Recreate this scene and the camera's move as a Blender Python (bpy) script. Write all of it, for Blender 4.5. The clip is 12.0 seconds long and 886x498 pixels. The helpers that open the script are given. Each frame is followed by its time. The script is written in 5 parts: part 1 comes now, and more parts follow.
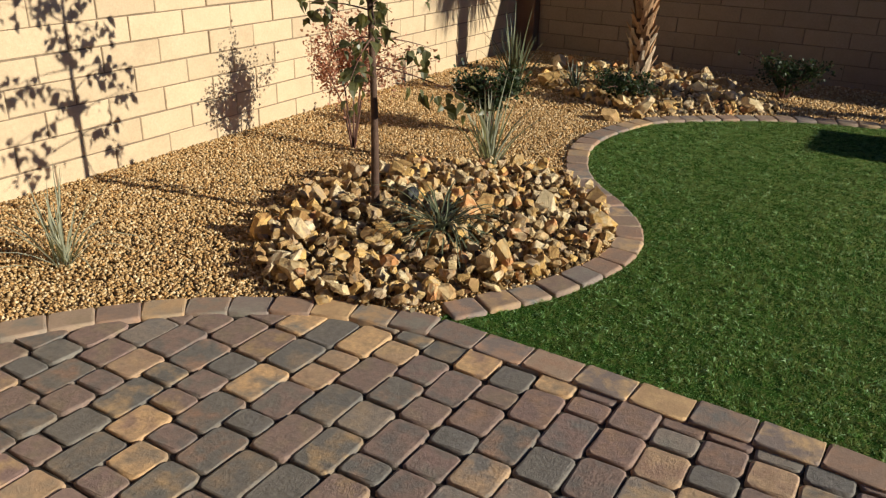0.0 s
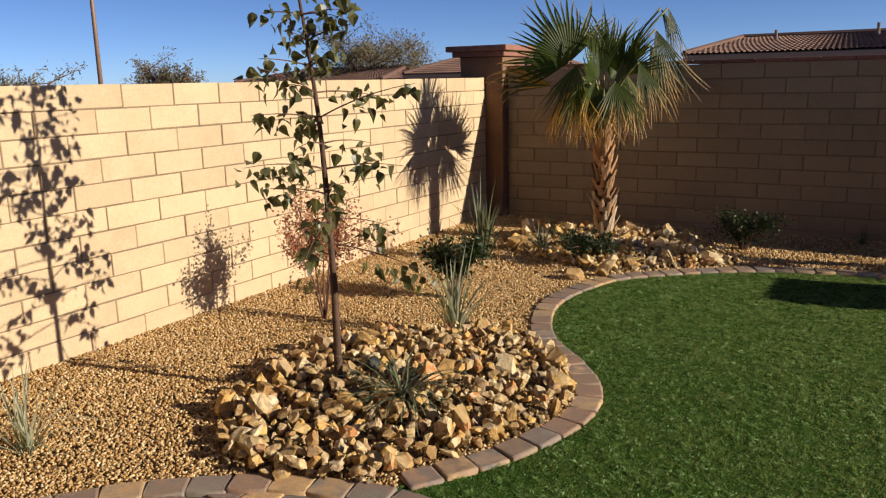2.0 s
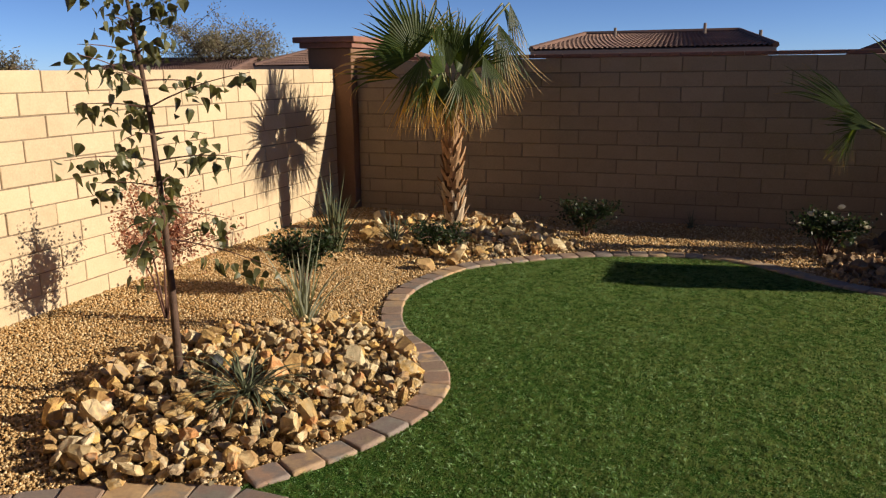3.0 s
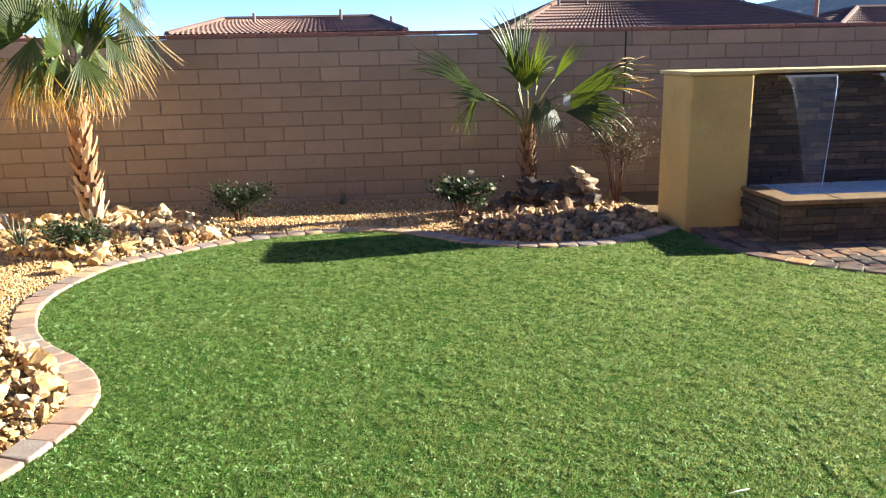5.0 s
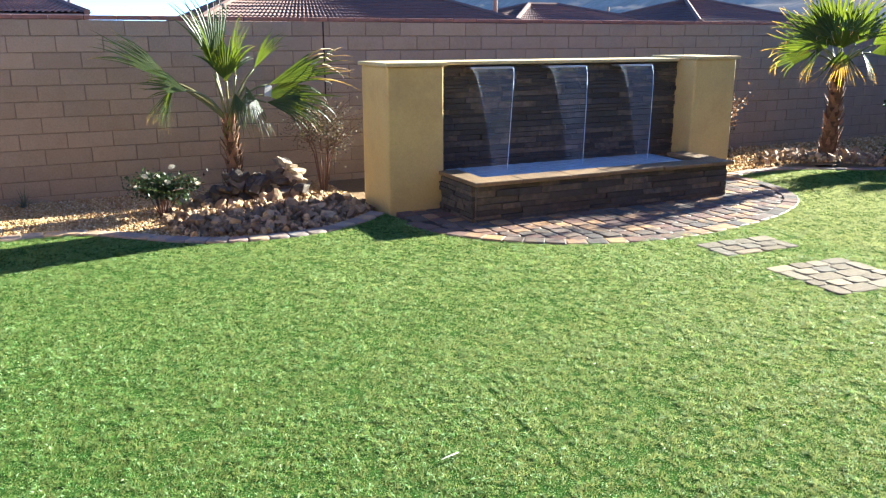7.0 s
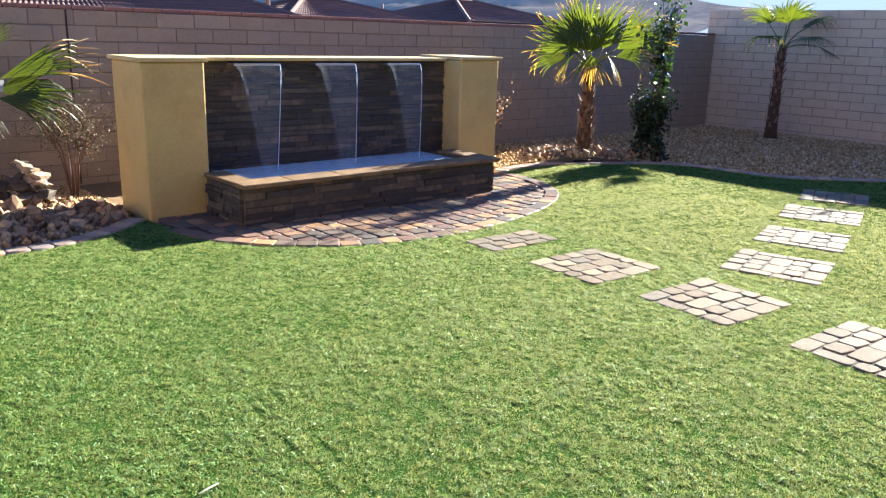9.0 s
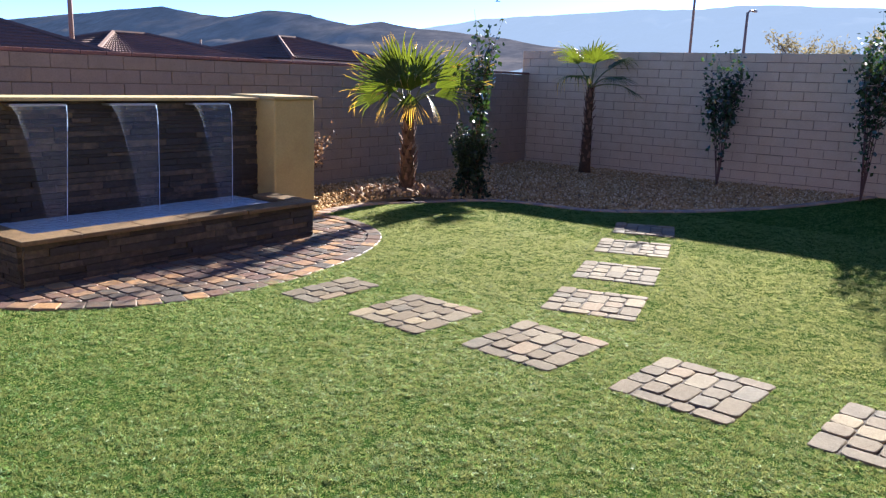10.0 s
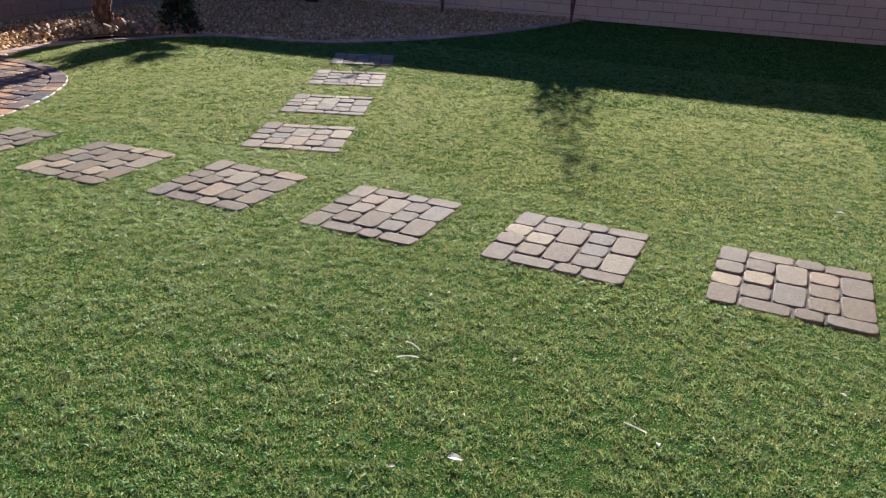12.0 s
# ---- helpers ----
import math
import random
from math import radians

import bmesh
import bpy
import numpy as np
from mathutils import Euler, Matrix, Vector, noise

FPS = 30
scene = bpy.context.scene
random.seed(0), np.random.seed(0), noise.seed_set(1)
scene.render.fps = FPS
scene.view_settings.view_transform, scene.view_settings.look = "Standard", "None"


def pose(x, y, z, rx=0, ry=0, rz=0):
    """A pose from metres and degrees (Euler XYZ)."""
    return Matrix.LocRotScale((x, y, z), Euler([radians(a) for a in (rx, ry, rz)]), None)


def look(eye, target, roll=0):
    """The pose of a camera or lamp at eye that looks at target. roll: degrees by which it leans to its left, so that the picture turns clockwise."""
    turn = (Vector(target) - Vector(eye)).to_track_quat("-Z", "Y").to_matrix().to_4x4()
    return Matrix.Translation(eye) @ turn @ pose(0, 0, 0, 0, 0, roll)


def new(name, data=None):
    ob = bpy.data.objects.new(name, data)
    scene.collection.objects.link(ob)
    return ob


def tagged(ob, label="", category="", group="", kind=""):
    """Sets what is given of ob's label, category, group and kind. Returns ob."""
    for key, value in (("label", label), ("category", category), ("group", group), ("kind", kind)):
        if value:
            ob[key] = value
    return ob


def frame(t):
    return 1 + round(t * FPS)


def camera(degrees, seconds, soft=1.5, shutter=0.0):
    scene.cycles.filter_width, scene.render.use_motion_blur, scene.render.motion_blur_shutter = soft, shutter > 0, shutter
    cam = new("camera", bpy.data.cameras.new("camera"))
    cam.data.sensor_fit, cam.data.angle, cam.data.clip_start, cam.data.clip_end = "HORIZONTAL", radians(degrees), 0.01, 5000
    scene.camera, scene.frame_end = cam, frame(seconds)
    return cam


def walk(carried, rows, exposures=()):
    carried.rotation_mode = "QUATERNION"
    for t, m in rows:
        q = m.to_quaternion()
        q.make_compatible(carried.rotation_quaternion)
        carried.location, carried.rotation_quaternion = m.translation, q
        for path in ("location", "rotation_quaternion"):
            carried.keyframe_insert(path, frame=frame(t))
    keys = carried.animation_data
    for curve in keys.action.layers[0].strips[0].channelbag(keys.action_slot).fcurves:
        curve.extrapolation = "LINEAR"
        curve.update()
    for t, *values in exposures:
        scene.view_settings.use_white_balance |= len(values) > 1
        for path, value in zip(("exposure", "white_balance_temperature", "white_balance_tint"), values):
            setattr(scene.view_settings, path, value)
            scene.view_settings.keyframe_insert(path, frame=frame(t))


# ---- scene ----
# ---- camera and walk ----
def turned(x, y, z, yaw, pitch, roll):
    """A camera at x, y, z that looks yaw degrees east of north, pitch degrees up, leaning roll degrees."""
    return pose(x, y, z, 90 + pitch, 0, -yaw) @ pose(0, 0, 0, 0, 0, roll)


cam = camera(58.55, 12.0, soft=1.25)
WALK = [
    (0, turned(4.002, -3.332, 1.511, -30.40, -23.61, 1.57)),
    (0.5, turned(4.131, -3.306, 1.548, -31.73, -18.98, 0.10)),
    (1, turned(4.203, -3.316, 1.576, -31.70, -14.98, -1.23)),
    (1.5, turned(4.224, -3.329, 1.583, -31.12, -12.99, -1.53)),
    (2, turned(4.225, -3.334, 1.589, -30.23, -12.07, -1.23)),
    (2.5, turned(4.264, -3.323, 1.584, -27.12, -11.98, -0.97)),
    (3, turned(4.298, -3.302, 1.574, -19.93, -12.70, -0.59)),
    (3.5, turned(4.343, -3.279, 1.531, -10.27, -12.13, -0.60)),
    (5.3, turned(4.375, -3.248, 1.506, 7.19, -15.17, -1.36)),
    (5.5, turned(4.388, -3.230, 1.520, 9.32, -16.29, -1.43)),
    (6, turned(4.383, -3.255, 1.527, 14.86, -17.16, -1.08)),
    (6.5, turned(4.382, -3.290, 1.533, 20.48, -15.76, -0.44)),
    (7, turned(4.393, -3.288, 1.530, 25.53, -15.00, -0.04)),
    (8.8, turned(4.508, -3.219, 1.555, 39.42, -14.91, 2.25)),
    (9, turned(4.551, -3.239, 1.555, 41.39, -15.14, 1.67)),
    (9.5, turned(4.706, -3.203, 1.570, 48.45, -14.77, 1.07)),
    (10, turned(4.869, -3.120, 1.582, 53.46, -12.24, 2.01)),
    (10.5, turned(4.953, -3.124, 1.551, 59.20, -14.60, 2.76)),
    (11, turned(5.033, -3.206, 1.536, 64.14, -18.62, 3.45)),
    (11.5, turned(5.113, -3.325, 1.542, 68.97, -21.47, 4.05)),
    (12, turned(5.178, -3.415, 1.522, 71.71, -23.09, 2.79)),
]
walk(cam, WALK, exposures=[(0, 0.6, 5800, 3), (0.5, 0.2, 5850, 4), (1.0, 0.48, 6100, 7), (2.5, 0.6, 6250, 9), (3.5, 0.82, 6150, 6), (5.3, 2.7, 5600, 4), (7.0, 2.97, 5300, 2), (9.0, 2.84, 5500, 9), (10.5, 2.15, 5400, 15), (11, 2.3, 5300, 17), (12, 1.85, 5300, 16)])

# ---- light ----
world = bpy.data.worlds.new("sky")
scene.world = world
world.use_nodes = True
_wn = world.node_tree.nodes
_sky = _wn.new("ShaderNodeTexSky")
_sky.sky_type = "NISHITA"
_sky.sun_disc = False
SUN_ELEV, SUN_DIR = radians(20.4), Vector((0.985, 0.168, 0)).normalized()
_sky.sun_elevation = SUN_ELEV
_sky.sun_rotation = math.atan2(SUN_DIR.x, SUN_DIR.y)
_sky.air_density, _sky.dust_density, _sky.ozone_density, _sky.altitude = 0.45, 0.1, 3.0, 300
_bg = _wn["Background"]
_tint = _wn.new("ShaderNodeMix")
_tint.data_type, _tint.blend_type = "RGBA", "MULTIPLY"
_tint.inputs[0].default_value, _tint.inputs[7].default_value = 1.0, (0.97, 1.0, 1.16, 1)
world.node_tree.links.new(_sky.outputs[0], _tint.inputs[6])
world.node_tree.links.new(_tint.outputs[2], _bg.inputs[0])
_bg.inputs[1].default_value = 0.06
sun = new("sun", bpy.data.lights.new("sun", "SUN"))
sun.data.energy, sun.data.angle, sun.data.color = 5.0, radians(0.53), (1.0, 0.87, 0.68)
_to = SUN_DIR * math.cos(SUN_ELEV) + Vector((0, 0, math.sin(SUN_ELEV)))
sun.matrix_world = look(_to * 40, (0, 0, 0))


# ---- materials ----
def mat(name, base, rough=0.8, metal=0.0, vary=None, scale=8.0, amount=0.25, bump=0.0, bump_scale=60.0, rand=0.0,
        island=0.0, spec=0.3, translucent=None, ramp=None, dark=None, dark_scale=2.0, tip=None, through_=0.4, vary_k=1.0, second=None, second_scale=14.0, even=False):
    """A node material: base colour with coarse and fine noise, tint per object or per island, bump."""
    m = bpy.data.materials.new(name)
    m.use_nodes = True
    n, l = m.node_tree.nodes, m.node_tree.links
    b = n["Principled BSDF"]
    b.inputs["Roughness"].default_value, b.inputs["Metallic"].default_value = rough, metal
    b.inputs["Specular IOR Level"].default_value = spec
    co = n.new("ShaderNodeTexCoord").outputs["Object"]
    geo = n.new("ShaderNodeNewGeometry")
    info = n.new("ShaderNodeObjectInfo")
    col = n.new("ShaderNodeRGB").outputs[0]
    col.default_value = (*base, 1)

    def mixed(fac, a, c, mode="MIX"):
        x = n.new("ShaderNodeMix")
        x.data_type, x.blend_type = "RGBA", mode
        for sock, v in ((x.inputs[0], fac), (x.inputs[6], a), (x.inputs[7], c)):
            if isinstance(v, (tuple, list)):
                sock.default_value = (*v, 1)
            elif isinstance(v, (float, int)):
                sock.default_value = v
            else:
                l.new(v, sock)
        return x.outputs[2]

    def tex(s, detail=4.0, rough_=0.6, shift=True):
        t = n.new("ShaderNodeTexNoise")
        t.inputs["Scale"].default_value, t.inputs["Detail"].default_value, t.inputs["Roughness"].default_value = s, detail, rough_
        if shift:
            v = n.new("ShaderNodeVectorMath")
            v.operation = "MULTIPLY_ADD"
            r = n.new("ShaderNodeCombineXYZ")
            l.new(info.outputs["Random"], r.inputs[0]), l.new(info.outputs["Random"], r.inputs[1])
            l.new(r.outputs[0], v.inputs[0])
            v.inputs[1].default_value = (37.0, 91.0, 0.0)
            l.new(co, v.inputs[2])
            l.new(v.outputs[0], t.inputs["Vector"])
        else:
            l.new(co, t.inputs["Vector"])
        return t.outputs["Fac"]

    def spread(sock, lo=0.3, hi=0.7):
        r = n.new("ShaderNodeMapRange")
        r.inputs[1].default_value, r.inputs[2].default_value = lo, hi
        l.new(sock, r.inputs[0])
        return r.outputs[0]

    if ramp:
        r = n.new("ShaderNodeValToRGB")
        r.color_ramp.interpolation = "CONSTANT" if len(ramp) > 3 else "LINEAR"
        while len(r.color_ramp.elements) < len(ramp):
            r.color_ramp.elements.new(0.5)
        for e, (p, c) in zip(r.color_ramp.elements, ramp):
            e.position, e.color = p, (*c, 1)
        l.new(geo.outputs["Random Per Island"] if island else info.outputs["Random"], r.inputs[0])
        col = r.outputs[0]
    if second:
        # a second tone of the same piece, in cloudy patches
        q = n.new("ShaderNodeMath")
        q.operation = "MULTIPLY"
        l.new(geo.outputs["Random Per Island"] if island else info.outputs["Random"], q.inputs[0])
        q.inputs[1].default_value = 23.7
        fr = n.new("ShaderNodeMath")
        fr.operation = "FRACT"
        l.new(q.outputs[0], fr.inputs[0])
        r = n.new("ShaderNodeValToRGB")
        r.color_ramp.interpolation = "CONSTANT"
        while len(r.color_ramp.elements) < len(second):
            r.color_ramp.elements.new(0.5)
        for e, (p, c) in zip(r.color_ramp.elements, second):
            e.position, e.color = p, (*c, 1)
        l.new(fr.outputs[0], r.inputs[0])
        col = mixed(spread(tex(second_scale, 3.0, 0.55), 0.44, 0.66), col, r.outputs[0])
    if vary:
        k = n.new("ShaderNodeMath")
        k.operation = "MULTIPLY"
        l.new(spread(tex(scale)), k.inputs[0])
        k.inputs[1].default_value = vary_k
        col = mixed(k.outputs[0], col, vary)
    if dark:
        k = n.new("ShaderNodeMath")
        k.operation = "MULTIPLY"
        l.new(spread(tex(dark_scale, 6.0, 0.7), 0.52, 0.75), k.inputs[0])
        k.inputs[1].default_value = 0.7
        col = mixed(k.outputs[0], col, dark)
    if tip:
        a = n.new("ShaderNodeAttribute")
        a.attribute_name = "tip"
        col = mixed(a.outputs["Fac"], col, tip)
    if amount:
        f = spread(tex(bump_scale * 0.5, 5.0, 0.7))
        col = mixed(amount, col, mixed(f, (0.25, 0.25, 0.25), (1.0, 1.0, 1.0)), "MULTIPLY")
    for k, sock in ((rand, info.outputs["Random"]), (island, geo.outputs["Random Per Island"])):
        if k:
            h = n.new("ShaderNodeHueSaturation")
            r = n.new("ShaderNodeMapRange")
            r.inputs[3].default_value, r.inputs[4].default_value = 1 - k, 1 + k
            l.new(sock, r.inputs[0])
            l.new(r.outputs[0], h.inputs["Value"])
            l.new(col, h.inputs["Color"])
            col = h.outputs[0]
    l.new(col, b.inputs["Base Color"])
    if bump:
        u = n.new("ShaderNodeBump")
        u.inputs["Strength"].default_value, u.inputs["Distance"].default_value = min(1.0, bump), 0.01
        l.new(tex(bump_scale, 6.0, 0.7), u.inputs["Height"])
        l.new(u.outputs[0], b.inputs["Normal"])
    if translucent:
        t = n.new("ShaderNodeBsdfTranslucent")
        if even:
            # the light that comes through differs from tuft to tuft
            f = spread(tex(13.0, 3.0, 0.6, False), 0.35, 0.65)
            l.new(mixed(f, tuple(0.84 * c for c in translucent), tuple(min(1.0, 1.08 * c) for c in translucent)), t.inputs[0])
        else:
            l.new(mixed(1.0, col, translucent, "MULTIPLY"), t.inputs[0])
        s = n.new("ShaderNodeMixShader")
        s.inputs[0].default_value = through_
        l.new(b.outputs[0], s.inputs[1]), l.new(t.outputs[0], s.inputs[2])
        l.new(s.outputs[0], n["Material Output"].inputs[0])
    return m


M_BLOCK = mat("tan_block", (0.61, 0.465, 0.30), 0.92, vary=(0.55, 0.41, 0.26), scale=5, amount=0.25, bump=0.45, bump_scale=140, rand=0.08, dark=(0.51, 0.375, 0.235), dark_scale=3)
# tan block toned darker: part of the north wall's shade is in this colour
M_BLOCK_SHADE = mat("taupe_block", (0.375, 0.285, 0.195), 0.92, vary=(0.33, 0.25, 0.165), scale=5, amount=0.3, bump=0.45, bump_scale=140, rand=0.1, dark=(0.295, 0.22, 0.145), dark_scale=3)
M_MORTAR = mat("grey_mortar", (0.26, 0.19, 0.125), 0.95, vary=(0.2, 0.15, 0.1), scale=20, bump=0.4, bump_scale=120)
M_CAP = mat("red_cap_brick", (0.30, 0.14, 0.10), 0.85, vary=(0.22, 0.11, 0.08), scale=12, bump=0.3, rand=0.1)
M_STUCCO = mat("brown_stucco", (0.235, 0.135, 0.08), 0.9, vary=(0.2, 0.11, 0.065), scale=4, amount=0.25, bump=0.4, bump_scale=90)
M_YELLOW = mat("ochre_stucco", (0.60, 0.43, 0.155), 0.85, vary=(0.54, 0.38, 0.135), scale=3, amount=0.2, bump=0.35, bump_scale=110, dark=(0.46, 0.31, 0.11), dark_scale=1.5)
M_YCAP = mat("cream_coping", (0.62, 0.48, 0.22), 0.8, vary=(0.5, 0.36, 0.15), scale=6, bump=0.2)
PAVER_RAMP = [(0.0, (0.245, 0.165, 0.13)), (0.2, (0.165, 0.145, 0.12)), (0.36, (0.215, 0.14, 0.115)), (0.52, (0.13, 0.118, 0.102)), (0.66, (0.50, 0.31, 0.15)), (0.76, (0.36, 0.235, 0.135)), (0.88, (0.20, 0.16, 0.125))]
PAVER_RAMP = [(p, tuple(1.42 * v for v in c)) for p, c in PAVER_RAMP]
PAVER_SECOND = [(0.0, (0.34, 0.25, 0.165)), (0.22, (0.22, 0.195, 0.17)), (0.42, (0.40, 0.245, 0.16)), (0.64, (0.56, 0.37, 0.19)), (0.82, (0.26, 0.225, 0.18))]
M_PAVER = mat("tumbled_paver", (0.2, 0.15, 0.12), 0.75, ramp=PAVER_RAMP, second=PAVER_SECOND, second_scale=11, vary=(0.17, 0.14, 0.12), vary_k=0.4, scale=30, amount=0.5, bump=0.55, bump_scale=90, rand=0.15)
M_PAD = mat("worn_pad_paver", (0.3, 0.23, 0.2), 0.8, ramp=[(0.0, (0.225, 0.175, 0.112)), (0.3, (0.27, 0.222, 0.145)), (0.5, (0.165, 0.135, 0.094)), (0.68, (0.3, 0.24, 0.142)), (0.78, (0.15, 0.132, 0.1)), (0.9, (0.24, 0.175, 0.108))], vary=(0.235, 0.195, 0.13), vary_k=0.5, scale=9, amount=0.35, bump=0.5, bump_scale=90, rand=0.2, spec=0.06)
M_PAVER_FAR = mat("tumbled_paver_field", (0.2, 0.15, 0.12), 0.75, ramp=PAVER_RAMP, second=PAVER_SECOND, second_scale=11, amount=0.3, bump=0.4, bump_scale=110, island=0.12)
M_APRON_FAR = mat("damp_paver_field", (0.2, 0.15, 0.12), 0.6, ramp=[(p, (0.6 * c[0], 0.56 * c[1], 0.53 * c[2])) for p, c in PAVER_RAMP], amount=0.3, bump=0.4, bump_scale=110, island=0.15, spec=0.12)
M_APRON = mat("damp_paver", (0.2, 0.15, 0.12), 0.55, ramp=[(p, (0.6 * c[0], 0.56 * c[1], 0.53 * c[2])) for p, c in PAVER_RAMP], second=[(p, (0.6 * c[0], 0.56 * c[1], 0.53 * c[2])) for p, c in PAVER_SECOND], second_scale=11, amount=0.3, bump=0.4, bump_scale=110, rand=0.15, spec=0.12)
M_SAND = mat("joint_sand", (0.07, 0.053, 0.038), 0.95, vary=(0.045, 0.035, 0.026), scale=25, bump=0.5)
M_SOIL = mat("desert_soil", (0.33, 0.23, 0.135), 0.95, vary=(0.25, 0.17, 0.1), scale=1.3, amount=0.4, bump=0.6, bump_scale=70)
M_GRAVELBED = mat("gravel_bed", (0.27, 0.17, 0.075), 0.95, vary=(0.17, 0.105, 0.045), scale=45, amount=0.5, bump=1.0, bump_scale=80)
M_GRAVEL = mat("golden_gravel", (0.5, 0.35, 0.19), 0.9, ramp=[(0.0, (0.43, 0.26, 0.105)), (0.25, (0.53, 0.34, 0.15)), (0.5, (0.61, 0.425, 0.215)), (0.75, (0.46, 0.265, 0.10)), (0.9, (0.68, 0.51, 0.30))], island=0.2, amount=0.25, bump=0.3, bump_scale=200, spec=0.15)
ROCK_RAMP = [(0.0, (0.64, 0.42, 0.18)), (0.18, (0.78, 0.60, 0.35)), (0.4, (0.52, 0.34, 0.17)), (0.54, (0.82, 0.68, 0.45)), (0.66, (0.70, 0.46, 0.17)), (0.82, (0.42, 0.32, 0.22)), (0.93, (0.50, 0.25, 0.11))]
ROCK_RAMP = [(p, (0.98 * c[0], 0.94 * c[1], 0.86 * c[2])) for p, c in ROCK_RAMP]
# rock tones darkened to paint in the shade of the gaps between rocks
ROCK_GAP_SHADE = [(p, tuple(0.24 * v for v in c)) for p, c in ROCK_RAMP]
ROCK_SECOND = [(0.0, (0.60, 0.45, 0.24)), (0.3, (0.38, 0.21, 0.08)), (0.5, (0.52, 0.34, 0.13)), (0.74, (0.32, 0.24, 0.16)), (0.84, (0.72, 0.58, 0.37))]
M_ROCK = mat("rough_golden_rock", (0.4, 0.3, 0.2), 0.85, ramp=ROCK_RAMP, second=ROCK_SECOND, second_scale=1.7, amount=0.42, bump=0.9, bump_scale=5, rand=0.25, spec=0.1, dark=(0.27, 0.13, 0.05), dark_scale=1.3)
M_ROCKS = mat("joined_golden_rock", (0.4, 0.3, 0.2), 0.85, ramp=ROCK_RAMP, second=ROCK_SECOND, second_scale=26, amount=0.5, bump=0.9, bump_scale=80, island=0.25, spec=0.1, dark=(0.27, 0.13, 0.05), dark_scale=24)
M_RUBBLE = mat("small_dirty_rubble", (0.4, 0.3, 0.2), 0.9, ramp=ROCK_GAP_SHADE, amount=0.35, bump=0.8, bump_scale=60, island=0.2, dark=(0.27, 0.13, 0.05), dark_scale=12)
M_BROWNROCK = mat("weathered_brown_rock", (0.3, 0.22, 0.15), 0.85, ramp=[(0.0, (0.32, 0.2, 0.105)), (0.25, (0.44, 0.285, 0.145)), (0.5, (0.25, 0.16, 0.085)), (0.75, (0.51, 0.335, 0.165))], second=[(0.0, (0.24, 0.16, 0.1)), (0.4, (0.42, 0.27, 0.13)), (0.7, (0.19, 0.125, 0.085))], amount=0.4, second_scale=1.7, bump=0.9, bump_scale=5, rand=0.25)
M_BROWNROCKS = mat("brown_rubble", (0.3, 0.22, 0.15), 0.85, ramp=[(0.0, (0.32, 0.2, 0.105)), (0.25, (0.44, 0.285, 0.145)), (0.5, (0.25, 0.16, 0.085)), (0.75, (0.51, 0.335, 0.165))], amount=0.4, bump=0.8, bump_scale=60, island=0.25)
# brown rock tones, darkened likewise for shade between the rocks
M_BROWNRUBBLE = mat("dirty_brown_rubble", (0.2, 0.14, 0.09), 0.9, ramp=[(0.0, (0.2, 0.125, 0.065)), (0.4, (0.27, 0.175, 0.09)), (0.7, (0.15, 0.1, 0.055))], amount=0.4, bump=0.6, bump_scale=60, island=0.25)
M_DARKROCK = mat("dark_lava_rock", (0.085, 0.065, 0.05), 0.85, vary=(0.14, 0.105, 0.075), scale=2, amount=0.5, bump=1.0, bump_scale=6, rand=0.4)
M_FLAG = mat("pale_flagstone", (0.42, 0.33, 0.22), 0.8, vary=(0.3, 0.2, 0.12), scale=1.6, amount=0.4, bump=0.4, bump_scale=8, rand=0.2)
M_TURF = mat("turf_backing", (0.045, 0.10, 0.018), 1.0, vary=(0.03, 0.062, 0.012), scale=30, amount=0.3, bump=0.6, bump_scale=120, spec=0.0)
# the palest blades of the ramp paint in glints
M_BLADE = mat("turf_blade", (0.07, 0.16, 0.022), 0.6, ramp=[(0.0, (0.034, 0.1, 0.012)), (0.3, (0.062, 0.178, 0.022)), (0.6, (0.1, 0.245, 0.034)), (0.8, (0.19, 0.38, 0.07)), (0.93, (0.35, 0.54, 0.17))], island=0.12, vary=(0.06, 0.13, 0.022), vary_k=0.28, scale=22, amount=0.5, bump_scale=90, spec=0.12, dark=(0.022, 0.062, 0.009), dark_scale=24, translucent=(0.455, 0.46, 0.155), even=True, through_=0.5)
# pale strand colour stands in for sun glints on the turf
M_GLINT_STRAND = mat("pale_turf_strand", (0.3, 0.45, 0.2), 0.5, ramp=[(0.0, (0.22, 0.42, 0.12)), (0.5, (0.32, 0.5, 0.2)), (1.0, (0.48, 0.62, 0.34))], island=0.2, amount=0.0, spec=0.15, translucent=(0.6, 0.75, 0.22), through_=0.45)
M_STONE = mat("dark_ledgestone", (0.095, 0.085, 0.08), 0.7, ramp=[(0.0, (0.088, 0.076, 0.064)), (0.35, (0.14, 0.11, 0.08)), (0.6, (0.066, 0.058, 0.05)), (0.8, (0.175, 0.13, 0.085))], vary=(0.07, 0.06, 0.05), scale=14, amount=0.4, bump=0.8, bump_scale=60, rand=0.2, spec=0.15)
M_LEDGE = mat("tan_ledge_stone", (0.27, 0.17, 0.075), 0.6, vary=(0.17, 0.11, 0.055), scale=8, amount=0.4, bump=0.5, bump_scale=70, rand=0.15)
M_CURB = mat("edging_paver", (0.36, 0.245, 0.19), 0.75, ramp=[(0.0, (0.34, 0.23, 0.165)), (0.25, (0.28, 0.195, 0.15)), (0.45, (0.39, 0.275, 0.19)), (0.65, (0.24, 0.185, 0.155)), (0.84, (0.45, 0.29, 0.155))], second=PAVER_SECOND, second_scale=11, amount=0.3, bump=0.4, bump_scale=110, rand=0.12)
